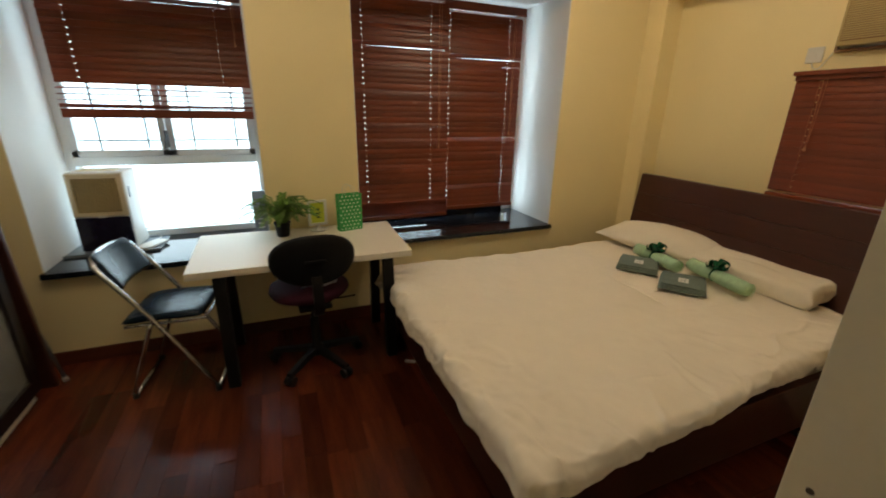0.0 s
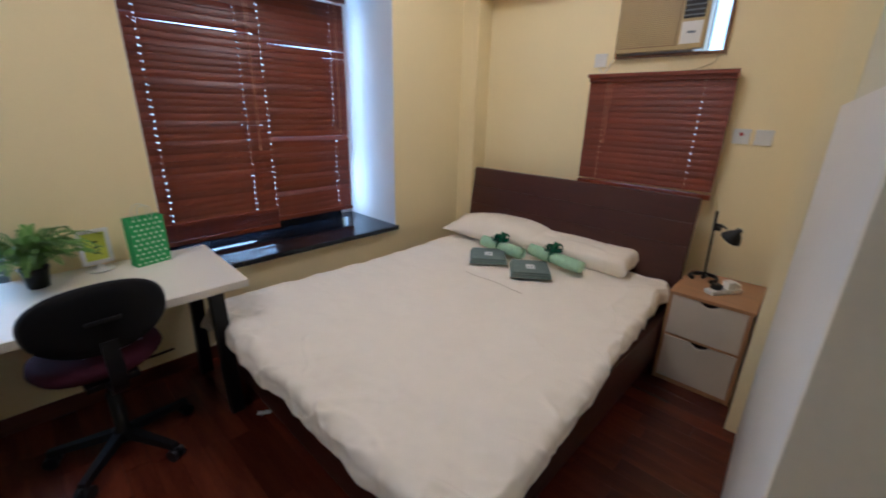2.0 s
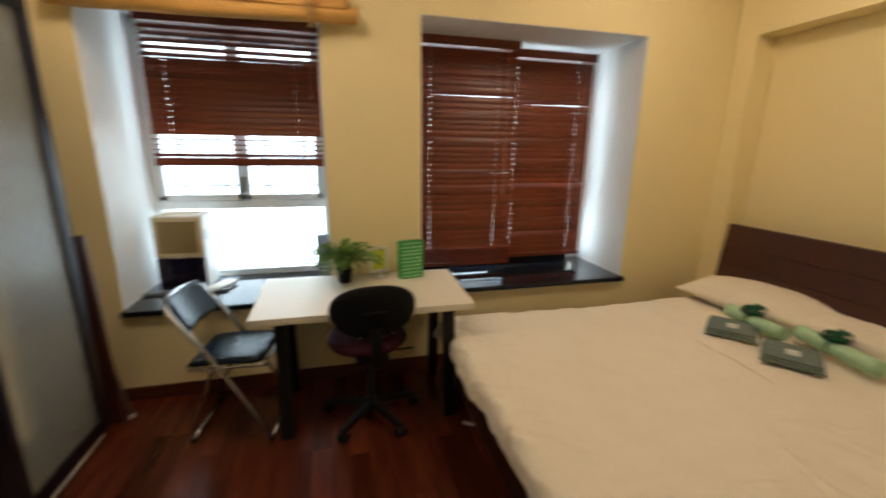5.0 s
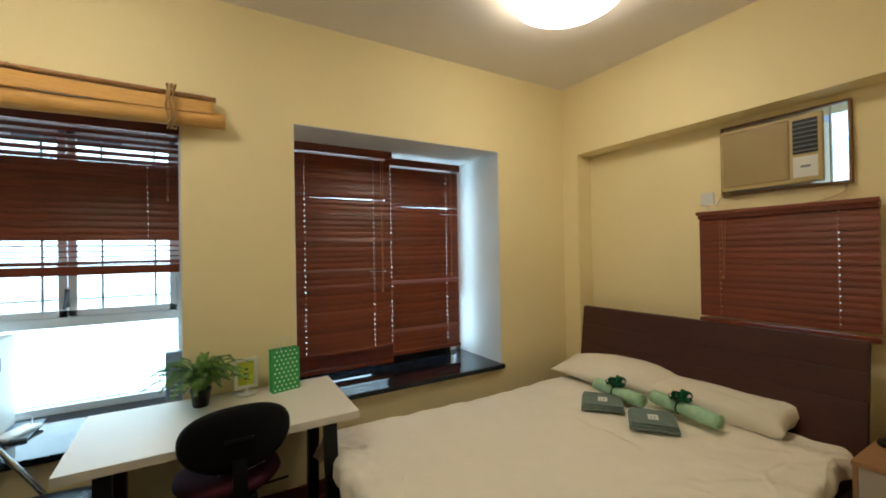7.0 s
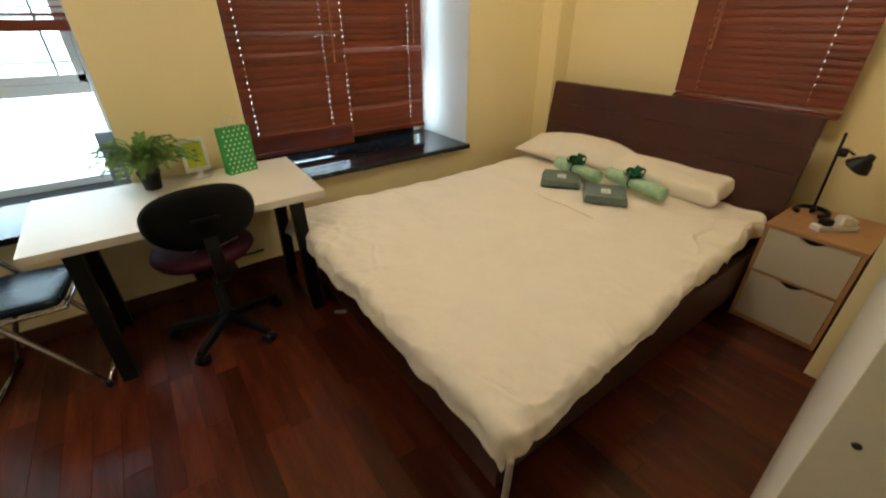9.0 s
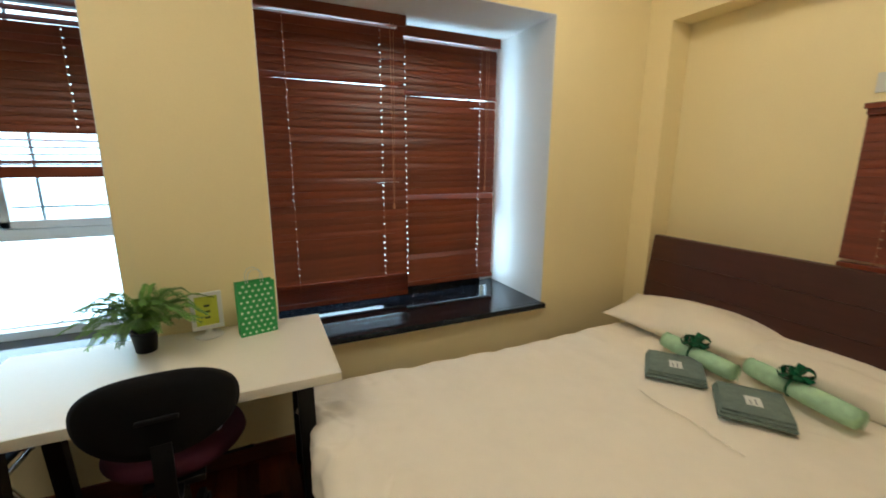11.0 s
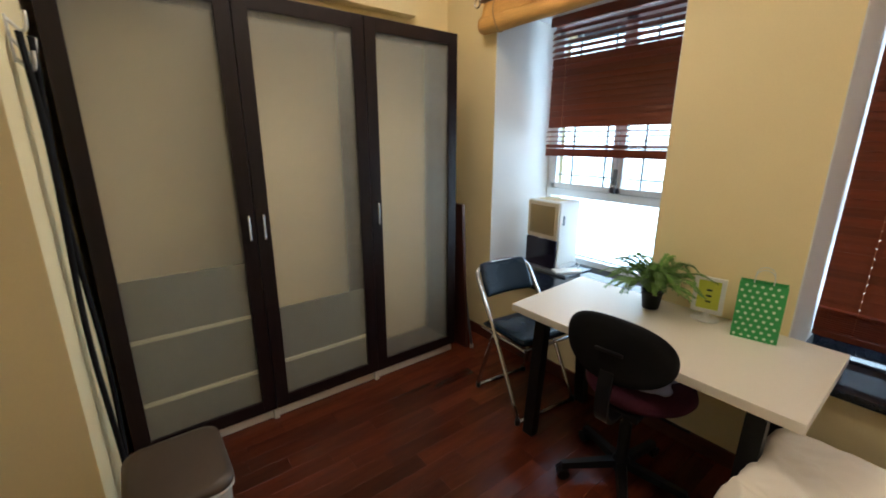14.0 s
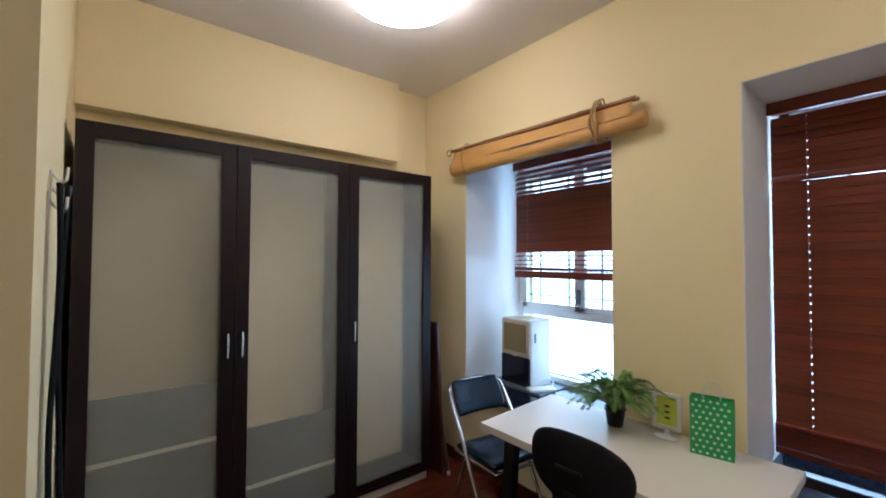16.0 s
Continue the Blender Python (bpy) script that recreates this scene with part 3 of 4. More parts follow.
def blind(at, turn, width, drop, holes, rows, label, valance=0.06, rail=0.03, cords=(), top_gap=0.0):
    """A wooden venetian blind: at is its upper end, rows give (height below the top, tilt) of each slat."""
    b = thing("venetian_blind", label, "window blind", at, turn, "wooden blinds")
    part("headrail", box(B(), 0, width, -0.025, 0.03, -0.05, -0.012, 0.002), SLAT, b)
    part("valance", box(B(), -0.008, width + 0.008, -0.040, -0.028, -valance, 0, 0.003), SLAT, b)
    part("bottom_rail", box(B(), 0, width, -0.025, 0.025, -drop, -drop + rail, 0.004), SLAT, b)
    meshes = {}
    for k, (z, angle) in enumerate(rows):
        if angle not in meshes:
            meshes[angle] = slat_mesh(width, angle, holes)
        s = new("slat", meshes[angle])
        s.location, s.parent = (0, 0, -z), b
        s.rotation_euler = (0, 0.003 * math.sin(k * 2.3) + (0.009 * math.copysign(1, math.sin(k * 1.7)) if 43 < angle < 70 else 0.0), 0)
    for h in holes:
        c = B()
        for yy in (-0.019, 0.019):
            rod(c, (h, yy, -drop + rail), (h, yy, -0.05), 0.0011, seg=6)
        part("ladder_cord", c, CORD, b)
    for cx, length in cords:
        c = B()
        rod(c, (cx, -0.045, -0.05), (cx + 0.004, -0.046, -length), 0.0018, seg=6)
        rod(c, (cx + 0.02, -0.045, -0.05), (cx + 0.010, -0.046, -length + 0.02), 0.0014, seg=6)
        rod(c, (cx + 0.004, -0.046, -length - 0.03), (cx + 0.004, -0.046, -length), 0.008, 0.004, 8)
        part("pull_cord", c, CORD, b)
    return b


def closed_rows(z0, z1, pitch, closed=79, odd=()):
    out, k, z = [], 0, z0
    while z < z1:
        out.append((z, dict(odd).get(k, closed)))
        z += pitch
        k += 1
    return out


# half-raised blind of the first window: open slats above, closed below, a few loose ones over the rail
rows = [(0.085 + 0.040 * k, 40) for k in range(5)] + closed_rows(0.285, 0.72, 0.038, 79, ((1, 60),)) + [(0.755, 12), (0.79, 8), (0.822, 6)] + [(0.848 + 0.0036 * k, 2) for k in range(6)]
blind((1.022, 4.48, 2.338), 0, 1.05, 0.925, (0.12, 0.89), rows, "red-brown wooden venetian blind, half raised over the window", cords=((0.99, 0.45),), rail=0.052)
rows = closed_rows(0.095, 1.54, 0.040, 79, ((4, 68), (7, 50), (10, 70), (15, 69), (21, 68), (24, 70), (29, 69))) + [(1.545 + 0.010 * k, 14) for k in range(11)]
blind((2.703, 4.43, 2.318), 0, 0.805, 1.683, (0.135, 0.66), rows, "red-brown wooden venetian blind, lowered and closed", cords=((0.71, 1.08),))
rows = closed_rows(0.095, 1.60, 0.040, 79, ((4, 69), (7, 48), (9, 69), (14, 69), (18, 70), (23, 46), (26, 70), (30, 69), (33, 50)))
blind((3.482, 4.475, 2.282), 0, 0.70, 1.612, (0.05, 0.58), rows, "red-brown wooden venetian blind, lowered closed beside another", cords=((0.60, 0.95),))
rows = closed_rows(0.065, 0.70, 0.0385, 80)
blind((5.165, 2.898, 1.752), -90, 0.872, 0.750, (0.13, 0.715), rows, "short red-brown wooden venetian blind, closed above the headboard", valance=0.024, cords=((0.16, 0.42),))


# ---- bedding ----
def pillow(at, turn, lx, ly, h, label, seed, tip=0.0, box_x=2.4, box_y=2.0, full=0.75):
    def f(sign):
        def g(u, v):
            a, b = u * 2 - 1, v * 2 - 1
            puff = max(0.0, (1 - abs(a) ** box_x) * (1 - abs(b) ** box_y)) ** full
            pinch = 1 - 0.06 * (1 - abs(a)) * abs(b) ** 4 - 0.06 * (1 - abs(b)) * abs(a) ** 4
            w = noise.fractal(Vector((a * 2.2 + seed, b * 2.2, seed)), 1.0, 2.0, 3)
            return Vector((a * lx / 2 * pinch, b * ly / 2 * pinch, h * (0.5 + sign * 0.5 * puff) + sign * 0.008 * w * puff))
        return g
    bm = B()
    sheet(bm, 36, 44, f(1)), sheet(bm, 36, 44, f(-1))
    bmesh.ops.remove_doubles(bm, verts=bm.verts, dist=0.0008)
    ob = part("pillow", bm, LINEN, None, label, True)
    ob.matrix_basis = pose(*at, 0, tip, turn)
    return tagged(ob, category="pillow", group="pillows on the bed")


pillow((4.88, 3.35, 0.482), 11, 0.42, 0.93, 0.21, "plump white pillow against the headboard", 1.0, -7)
pillow((4.90, 2.72, 0.494), 1, 0.31, 0.84, 0.135, "long boxy white pillow along the headboard", 5.0, -6, 5.0, 16.0, 0.4)


def folded_towel(at, turn, label):
    t = thing("face_towel", label, "towel", at, turn, "folded grey towels")
    for k in range(3):
        s = 0.126 - 0.003 * k
        bm = box(B(), -s + 0.004 * k, s, -s, s - 0.003 * k, 0.0125 * k, 0.0125 * k + 0.0120, 0.005)
        part("fold", bm, TOWEL, t, "", True)
    part("tag", blocks((-0.045, 0.03, -0.03, 0.025, 0.0372, 0.0384)), PAPER, t, "white paper tag")
    ink = B()
    for k, w in enumerate((0.045, 0.03)):
        box(ink, -0.035, -0.035 + w, -0.012 + 0.018 * k, -0.007 + 0.018 * k, 0.0384, 0.0388)
    part("print", ink, GREYPL, t, "illegible grey print")
    return t


folded_towel((4.40, 3.13, 0.510), 39, "folded grey-green face towel with paper tag")
folded_towel((4.40, 2.79, 0.510), 37, "folded grey-green face towel with paper tag beside another")


def towel_roll(at, turn, length, label):
    t = thing("rolled_towel", label, "towel", at, turn, "rolled mint towels")
    r = 0.045
    body = B()
    n = 40
    rings = []
    for i in range(13):
        x = -length / 2 + length * i / 12
        rr = r * (1 - 0.18 * math.exp(-((x - 0.02) / 0.03) ** 2)) * (1 - 0.10 * (abs(x) / (length / 2)) ** 8)
        ring = []
        for k in range(n):
            a = k * 2 * math.pi / n
            q = rr * (1 + 0.03 * noise.noise(Vector((x * 25, math.cos(a) * 2, math.sin(a) * 2))))
            ring.append(body.verts.new((x, q * math.cos(a), r * 0.94 + q * 0.94 * math.sin(a))))
        rings.append(ring)
    for A, C in zip(rings, rings[1:]):
        for k in range(n):
            body.faces.new((A[k], A[(k + 1) % n], C[(k + 1) % n], C[k]))
    body.faces.new(rings[0]), body.faces.new(rings[-1])
    part("roll", body, MINT, t, "mint green rolled terry", True)
    for s in (-1, 1):
        sp = B()
        tube(sp, [(s * (length / 2 + 0.001), 0.009 * (0.6 + q * 0.16) * math.cos(q * 0.5) * 1.4, r * 0.94 + 0.009 * (0.6 + q * 0.16) * math.sin(q * 0.5) * 1.4) for q in range(22)], 0.002, 5)
        part("spiral_edge", sp, MINT, t)
    rb = B()
    tube(rb, [(0.02, (r * 0.86) * math.cos(a * math.pi / 12), r * 0.94 + (r * 0.84) * math.sin(a * math.pi / 12)) for a in range(24)], 0.006, 6, True)
    rb_top = r * 1.82
    rng = random.Random(7)
    for k in range(8):
        a = k * math.pi / 4 + rng.uniform(-0.3, 0.3)
        L = rng.uniform(0.045, 0.075)
        out = Vector((math.cos(a), math.sin(a), 0))
        side = Vector((-out.y, out.x, 0))
        p0 = Vector((0.02, 0, rb_top))
        rise = rng.uniform(0.02, 0.055)
        pts = [p0, p0 + out * L * 0.5 + Vector((0, 0, rise)), p0 + out * L + Vector((0, 0, rise * 0.7)), p0 + out * L * 0.75 + side * 0.012 + Vector((0, 0, rise * 0.2)), p0 + side * 0.004]
        path = smooth_path(pts, 4)
        for A, C in zip(path, path[1:]):
            w = side * 0.015
            q = [rb.verts.new(v) for v in (A - w, A + w + Vector((0, 0, 0.005)), C + w + Vector((0, 0, 0.005)), C - w)]
            rb.faces.new(q)
    ob = part("ribbon", rb, RIBBON, t, "dark green satin bow", True)
    sol = ob.modifiers.new("thick", "SOLIDIFY")
    sol.thickness = 0.0012
    return t


towel_roll((4.575, 3.14, 0.510), 83, 0.38, "rolled mint green towel tied with a dark green bow")
towel_roll((4.645, 2.75, 0.512), 79, 0.43, "rolled mint green towel with a bow on the pillow side")

tie = B()
tube(tie, smooth_path([(2.772, 1.925, 0.41), (2.768, 1.922, 0.33), (2.775, 1.93, 0.22), (2.78, 1.935, 0.10), (2.785, 1.94, 0.012)], 5), 0.011, 8)
tagged(part("bed_post", tie, DRAWER, None, "pale round post under the corner of the duvet", True), category="post")


# ---- office chair ----
def office_chair():
    c = thing("office_chair", "black swivel office chair with plum seat, tucked at the desk", "office chair", (2.30, 3.54, 0), 4)
    hub = B()
    lathe(hub, [(0.034, 0.055), (0.040, 0.065), (0.040, 0.11), (0.026, 0.125), (0.026, 0.30), (0.016, 0.305), (0.016, 0.42)], 20)
    part("gas_lift", hub, BLACK, c, "", True)
    for k in range(5):
        a = radians(226 + 72 * k)
        d, s = Vector((math.cos(a), math.sin(a), 0)), Vector((-math.sin(a), math.cos(a), 0))
        bm = B()
        rings = []
        for t in (0.02, 0.10, 0.19, 0.255, 0.27):
            w = 0.028 - 0.035 * t
            top = 0.115 - 0.13 * t
            h = 0.032 - 0.03 * t
            p = d * t
            rings.append([bm.verts.new(p + s * q + Vector((0, 0, z))) for q, z in ((-w, top - h), (-w * 0.7, top), (w * 0.7, top), (w, top - h))])
        for A, C in zip(rings, rings[1:]):
            for q in range(4):
                bm.faces.new((A[q], A[(q + 1) % 4], C[(q + 1) % 4], C[q]))
        bm.faces.new(rings[0]), bm.faces.new(rings[-1])
        part("base_arm", bm, BLACK, c)
        cb = B()
        p = d * 0.262
        for q in (-0.017, 0.017):
            rod(cb, p + s * (q - 0.009) + Vector((0, 0, 0.027)), p + s * (q + 0.009) + Vector((0, 0, 0.027)), 0.027, seg=18)
        rod(cb, p + Vector((0, 0, 0.03)), p + Vector((0, 0, 0.08)), 0.008)
        box(cb, p.x - 0.016, p.x + 0.016, p.y - 0.016, p.y + 0.016, 0.035, 0.060, 0.006)
        part("caster", cb, BLACK, c)
    part("seat_plate", box(B(), -0.09, 0.09, -0.13, 0.10, 0.405, 0.430, 0.004), BLACK, c)
    lv = B()
    tube(lv, smooth_path([(0.06, 0.0, 0.41), (0.16, -0.01, 0.405), (0.25, -0.02, 0.41)], 4), 0.006, 8)
    part("lever", lv, BLACK, c)

    bm = B()
    prof = [(0.02, 0.425), (0.17, 0.428), (0.208, 0.440), (0.220, 0.460), (0.214, 0.484), (0.19, 0.500), (0.12, 0.505), (0.02, 0.500)]
    lathe(bm, prof, 40)
    for v in bm.verts:
        v.co.x *= 1.06
        v.co.y += 0.085
        v.co.z += 0.006 * noise.noise(v.co * 9)
    part("seat", bm, PURPLE, c, "plum fabric seat cushion", True)
    cl = sheet(B(), 20, 16, lambda u, v: Vector((-0.06 + 0.20 * u + 0.015 * math.sin(v * 7), -0.03 + 0.17 * v + 0.015 * math.sin(u * 8), 0.516 + 0.008 * noise.noise(Vector((u * 5, v * 5, 1))))))
    ob = part("cloth", cl, LILAC, c, "pale lilac cloth on the seat", True)
    ob.modifiers.new("thick", "SOLIDIFY").thickness = 0.006
    # oval back, dished towards the sitter
    bk = B()
    n = 44
    rings = []
    for r, y0 in ((0.15, -0.020), (0.7, -0.020), (0.93, -0.013), (1.0, 0.004), (0.94, 0.020), (0.6, 0.030), (0.12, 0.032)):
        ring = []
        for k in range(n):
            a = k * 2 * math.pi / n
            ca, sa = math.cos(a), math.sin(a)
            x = 0.222 * r * math.copysign(abs(ca) ** 0.9, ca)
            z = 0.139 * r * math.copysign(abs(sa) ** 0.9, sa)
            ring.append(bk.verts.new((x, -0.235 + y0 + 1.1 * x * x, 0.742 + z)))
        rings.append(ring)
    for A, C in zip(rings, rings[1:]):
        for k in range(n):
            bk.faces.new((A[k], A[(k + 1) % n], C[(k + 1) % n], C[k]))
    bk.faces.new(rings[0]), bk.faces.new(rings[-1])
    back = part("backrest", bk, FABRIC_BLACK, c, "black oval backrest", True)
    part("grip_slot", box(B(), -0.055, 0.055, -0.266, -0.254, 0.739, 0.753, 0.004), BLACK, back, "glossy moulded slot")
    sp = B()
    spine = smooth_path([(0, -0.05, 0.415), (0, -0.20, 0.42), (0, -0.262, 0.47), (0, -0.264, 0.58), (0, -0.250, 0.66)], 6)
    bars = []
    for i, A in enumerate(spine):
        d = (spine[min(i + 1, len(spine) - 1)] - spine[max(i - 1, 0)]).normalized()
        nrm, w = Vector((0, d.z, -d.y)) * 0.008, Vector((0.027, 0, 0))
        bars.append([sp.verts.new(q) for q in (A - w - nrm, A + w - nrm, A + w + nrm, A - w + nrm)])
    for A, C in zip(bars, bars[1:]):
        for q in range(4):
            sp.faces.new((A[q], A[(q + 1) % 4], C[(q + 1) % 4], C[q]))
    sp.faces.new(bars[0]), sp.faces.new(bars[-1])
    part("back_bar", sp, BLACK, c)


office_chair()


# ---- folding chair ----
def folding_chair():
    c = thing("folding_chair", "chrome folding chair with dark vinyl seat and back", "chair", (1.612, 3.675, 0), -7)
    R = 0.0118
    front = B()
    pts = smooth_path([(0.175, -0.210, R + 0.002), (-0.06, -0.208, 0.445), (-0.235, -0.203, 0.71), (-0.272, -0.180, 0.766), (-0.292, -0.12, 0.790), (-0.300, 0.0, 0.798), (-0.292, 0.12, 0.790), (-0.272, 0.180, 0.766), (-0.235, 0.203, 0.71), (-0.06, 0.208, 0.445), (0.175, 0.210, R + 0.002)], 5)
    tube(front, pts, R, 12)
    part("front_frame", front, CHROME, c, "bent chrome tube frame", True)
    part("front_crossbar", rod(B(), (0.175, -0.205, 0.0118), (0.175, 0.205, 0.0118), 0.0105), CHROME, c, "", True)
    rear = B()
    for s in (-1, 1):
        tube(rear, smooth_path([(-0.235, s * 0.188, R), (-0.225, s * 0.188, 0.06), (-0.14, s * 0.188, 0.30), (-0.09, s * 0.188, 0.43)], 4), R, 12)
    rod(rear, (-0.235, -0.188, 0.0118), (-0.235, 0.188, 0.0118), 0.0105)
    part("rear_frame", rear, CHROME, c, "", True)
    for x, y in ((0.175, -0.215), (0.175, 0.215), (-0.235, -0.188), (-0.235, 0.188)):
        part("rubber_foot", lathe(B(), [(0.014, 0), (0.015, 0.004), (0.014, 0.03), (0.011, 0.032)], 14, (x, y, 0)), BLACK, c, "", True)
    rail = B()
    tube(rail, smooth_path([(-0.21, -0.182, 0.42), (0.13, -0.182, 0.432), (0.16, -0.16, 0.433), (0.165, 0, 0.433), (0.16, 0.16, 0.433), (0.13, 0.182, 0.432), (-0.21, 0.182, 0.42)], 5), 0.009, 10)
    part("seat_rail", rail, CHROME, c, "", True)

    def pad(hw, hd, th, zf):
        def g(sign):
            def f(u, v):
                a, b = u * 2 - 1, v * 2 - 1
                edge = max(0.0, (1 - a ** 8) * (1 - b ** 8)) ** 0.5
                rx = 1 - 0.05 * b ** 6
                return zf(a * hd * (1 - 0.04 * b ** 6), b * hw * (1 - 0.05 * a ** 6) * rx, sign * th / 2 * edge)
            return f
        bm = B()
        sheet(bm, 22, 26, g(1)), sheet(bm, 22, 26, g(-1))
        bmesh.ops.remove_doubles(bm, verts=bm.verts, dist=0.0005)
        return bm
    part("seat", pad(0.195, 0.195, 0.045, lambda x, y, z: Vector((x - 0.035, y, 0.455 + z - 0.02 * (x < 0) * (x / 0.2) ** 2))), VINYL, c, "padded dark vinyl seat", True)
    part("backrest", pad(0.194, 0.100, 0.034, lambda x, y, z: Vector((-0.222 - x * 0.52 + z * 0.9 - 0.85 * (0.04 - y * y), y * (1 - 0.5 * max(0.0, x)), 0.711 + x * 0.92 + z * 0.4))), VINYL, c, "padded dark vinyl backrest", True)


folding_chair()


# ---- on the desk ----
def fern():
    p = thing("potted_fern", "artificial green fern in a small black pot", "potted plant", (2.18, 3.885, 0.7255), 0)
    pot = B()
    lathe(pot, [(0.034, 0.0), (0.037, 0.003), (0.047, 0.080), (0.051, 0.082), (0.051, 0.092), (0.046, 0.092), (0.043, 0.070), (0.01, 0.068)], 28)
    part("pot", pot, BLACK, p, "small black plastic pot", True)
    rng = random.Random(11)
    for group in range(3):
        bm = B()
        for k in range(20):
            a = rng.uniform(0, 2 * math.pi)
            reach = rng.uniform(0.07, 0.25)
            height = rng.uniform(0.10, 0.19) * (1.15 - reach * 1.6)
            out = Vector((math.cos(a), math.sin(a), 0))
            side = Vector((-out.y, out.x, 0))
            root = Vector((0, 0, 0.072)) + out * 0.012
            droop = rng.uniform(0.0, 0.05)
            path = smooth_path([root, root + out * reach * 0.28 + Vector((0, 0, height * 0.75)), root + out * reach * 0.68 + Vector((0, 0, height)), root + out * reach + Vector((0, 0, height - droop))], 8)
            n = len(path)
            tube(bm, path, 0.0011, 4)
            for i in range(3, n):
                t = i / (n - 1)
                size = 0.026 * math.sin(min(1, t * 0.9 + 0.15) * math.pi * 0.92) + 0.005
                d = (path[i] - path[i - 1]).normalized()
                for s in (-1, 1):
                    for half in (0.0, 0.5):
                        q = path[i] - d * half * 0.008
                        tip = q + side * s * size * 0.85 + d * size * 0.75 + Vector((0, 0, rng.uniform(-0.006, 0.003)))
                        mid = (q + tip) / 2 + Vector((0, 0, 0.002))
                        w = d * 0.0030
                        vs = [bm.verts.new(v) for v in (q, mid - w, tip, mid + w)]
                        bm.faces.new(vs)
        part("fronds", bm, LEAF, p, "drooping green fern fronds")


fern()

stand = thing("photo_frame", "white tabletop frame holding a lime yellow card", "picture frame", (2.40, 3.95, 0.7275), 10)
part("base", lathe(B(), [(0.055, 0), (0.058, 0.003), (0.052, 0.008), (0.016, 0.012), (0.012, 0.028), (0.014, 0.034)], 30), PLASTIC, stand, "round white foot", True)
fr = B()
for b in ((-0.062, 0.062, -0.008, 0.008, 0.032, 0.050), (-0.062, 0.062, -0.008, 0.008, 0.184, 0.200), (-0.062, -0.044, -0.008, 0.008, 0.050, 0.184), (0.044, 0.062, -0.008, 0.008, 0.050, 0.184)):
    box(fr, *b, bevel=0.002)
part("frame", fr, PLASTIC, stand, "white frame")
part("card", blocks((-0.046, 0.046, -0.003, 0.003, 0.048, 0.186)), LIME, stand, "lime yellow card")
ink = B()
for z in (0.085, 0.112, 0.139):
    box(ink, -0.010, 0.012, -0.0045, -0.003, z - 0.004, z + 0.005)
part("print", ink, INK, stand, "three small illegible marks")

bag = thing("gift_bag", "green paper gift bag with pale polka dots", "gift bag", (2.60, 3.905, 0.726), 13)
BWID, BDEP, BHI = 0.078, 0.028, 0.242
bm = B()
for b in ((-BWID, BWID, -BDEP, -BDEP + 0.0015, 0, BHI), (-BWID, BWID, BDEP - 0.0015, BDEP, 0, BHI), (-BWID, BWID, -BDEP, BDEP, 0, 0.0015)):
    box(bm, *b)
for s in (-1, 1):
    lo = [(s * BWID, -BDEP), (s * (BWID - 0.006), 0), (s * BWID, BDEP)]
    for a, b in zip(lo, lo[1:]):
        bm.faces.new([bm.verts.new(v) for v in ((*a, 0.0), (*b, 0.0), (*b, BHI), (*a, BHI))])
part("paper_body", bm, GREEN, bag, "green paper")
dots = B()
for r in range(10):
    for k in range(7):
        x, z = -BWID + 0.012 + 0.0255 * k + (0.01275 if r % 2 else 0), 0.014 + 0.0240 * r
        if x < BWID - 0.006:
            for y, s in ((-BDEP - 0.0004, 1), (BDEP + 0.0004, -1)):
                bmesh.ops.create_circle(dots, cap_ends=True, radius=0.0060, segments=10, matrix=Matrix.Translation((x, y, z)) @ Matrix.Rotation(math.pi / 2, 4, "X"))
tagged(part("dots", dots, DOT, bag, "pale polka dots"), kind="stuff")
hd = B()
for y in (-BDEP + 0.003, BDEP - 0.003):
    tube(hd, smooth_path([(-0.03, y, BHI - 0.02), (-0.032, y, BHI + 0.01), (-0.025, y, BHI + 0.045), (0.0, y, BHI + 0.058), (0.025, y, BHI + 0.045), (0.032, y, BHI + 0.01), (0.03, y, BHI - 0.02)], 4), 0.0016, 6)
part("handles", hd, PAPER, bag, "white string handles", True)


# ---- on the window sill ----
dh = thing("dehumidifier", "white dehumidifier with ivory grille and dark water tank", "dehumidifier", (0.985, 4.335, 0.606), -3)
part("body", box(B(), 0, 0.30, 0.012, 0.235, 0, 0.50, 0.012), PLASTIC, dh, "white plastic housing", True)
part("grille_panel", box(B(), 0.004, 0.296, 0, 0.014, 0.225, 0.492, 0.008), CREAMPL, dh, "cream front panel")
# Dark slab on the panel gives the grille gaps their shade as colour.
part("grille_shade_backing", box(B(), 0.034, 0.266, -0.0012, 0.004, 0.252, 0.462, 0.001), TAUPE, dh, "dark backing, coloured as the shade behind the grille")
gr = B()
for k in range(26):
    box(gr, 0.034, 0.266, -0.004, 0.002, 0.252 + 0.0081 * k, 0.2555 + 0.0081 * k)
for k in range(13):
    box(gr, 0.034 + 0.019 * k, 0.037 + 0.019 * k, -0.0035, 0.002, 0.252, 0.460)
part("grille", gr, YELLOWED, dh)
part("tank", box(B(), 0.006, 0.294, -0.004, 0.014, 0.004, 0.218, 0.006), NAVY, dh, "dark translucent water tank")
part("latch", box(B(), 0.13, 0.17, -0.006, 0.004, 0.217, 0.228, 0.002), PLASTIC, dh)
top = B()
box(top, 0.05, 0.25, 0.06, 0.17, 0.499, 0.503, 0.001)
part("top_vent", top, IVORY, dh)
part("controls", box(B(), 0.299, 0.3025, 0.05, 0.07, 0.33, 0.40, 0.001), GREYPL, dh)
tray = B()
box(tray, 0.90, 1.42, 4.26, 4.58, 0.5902, 0.5985, 0.003)
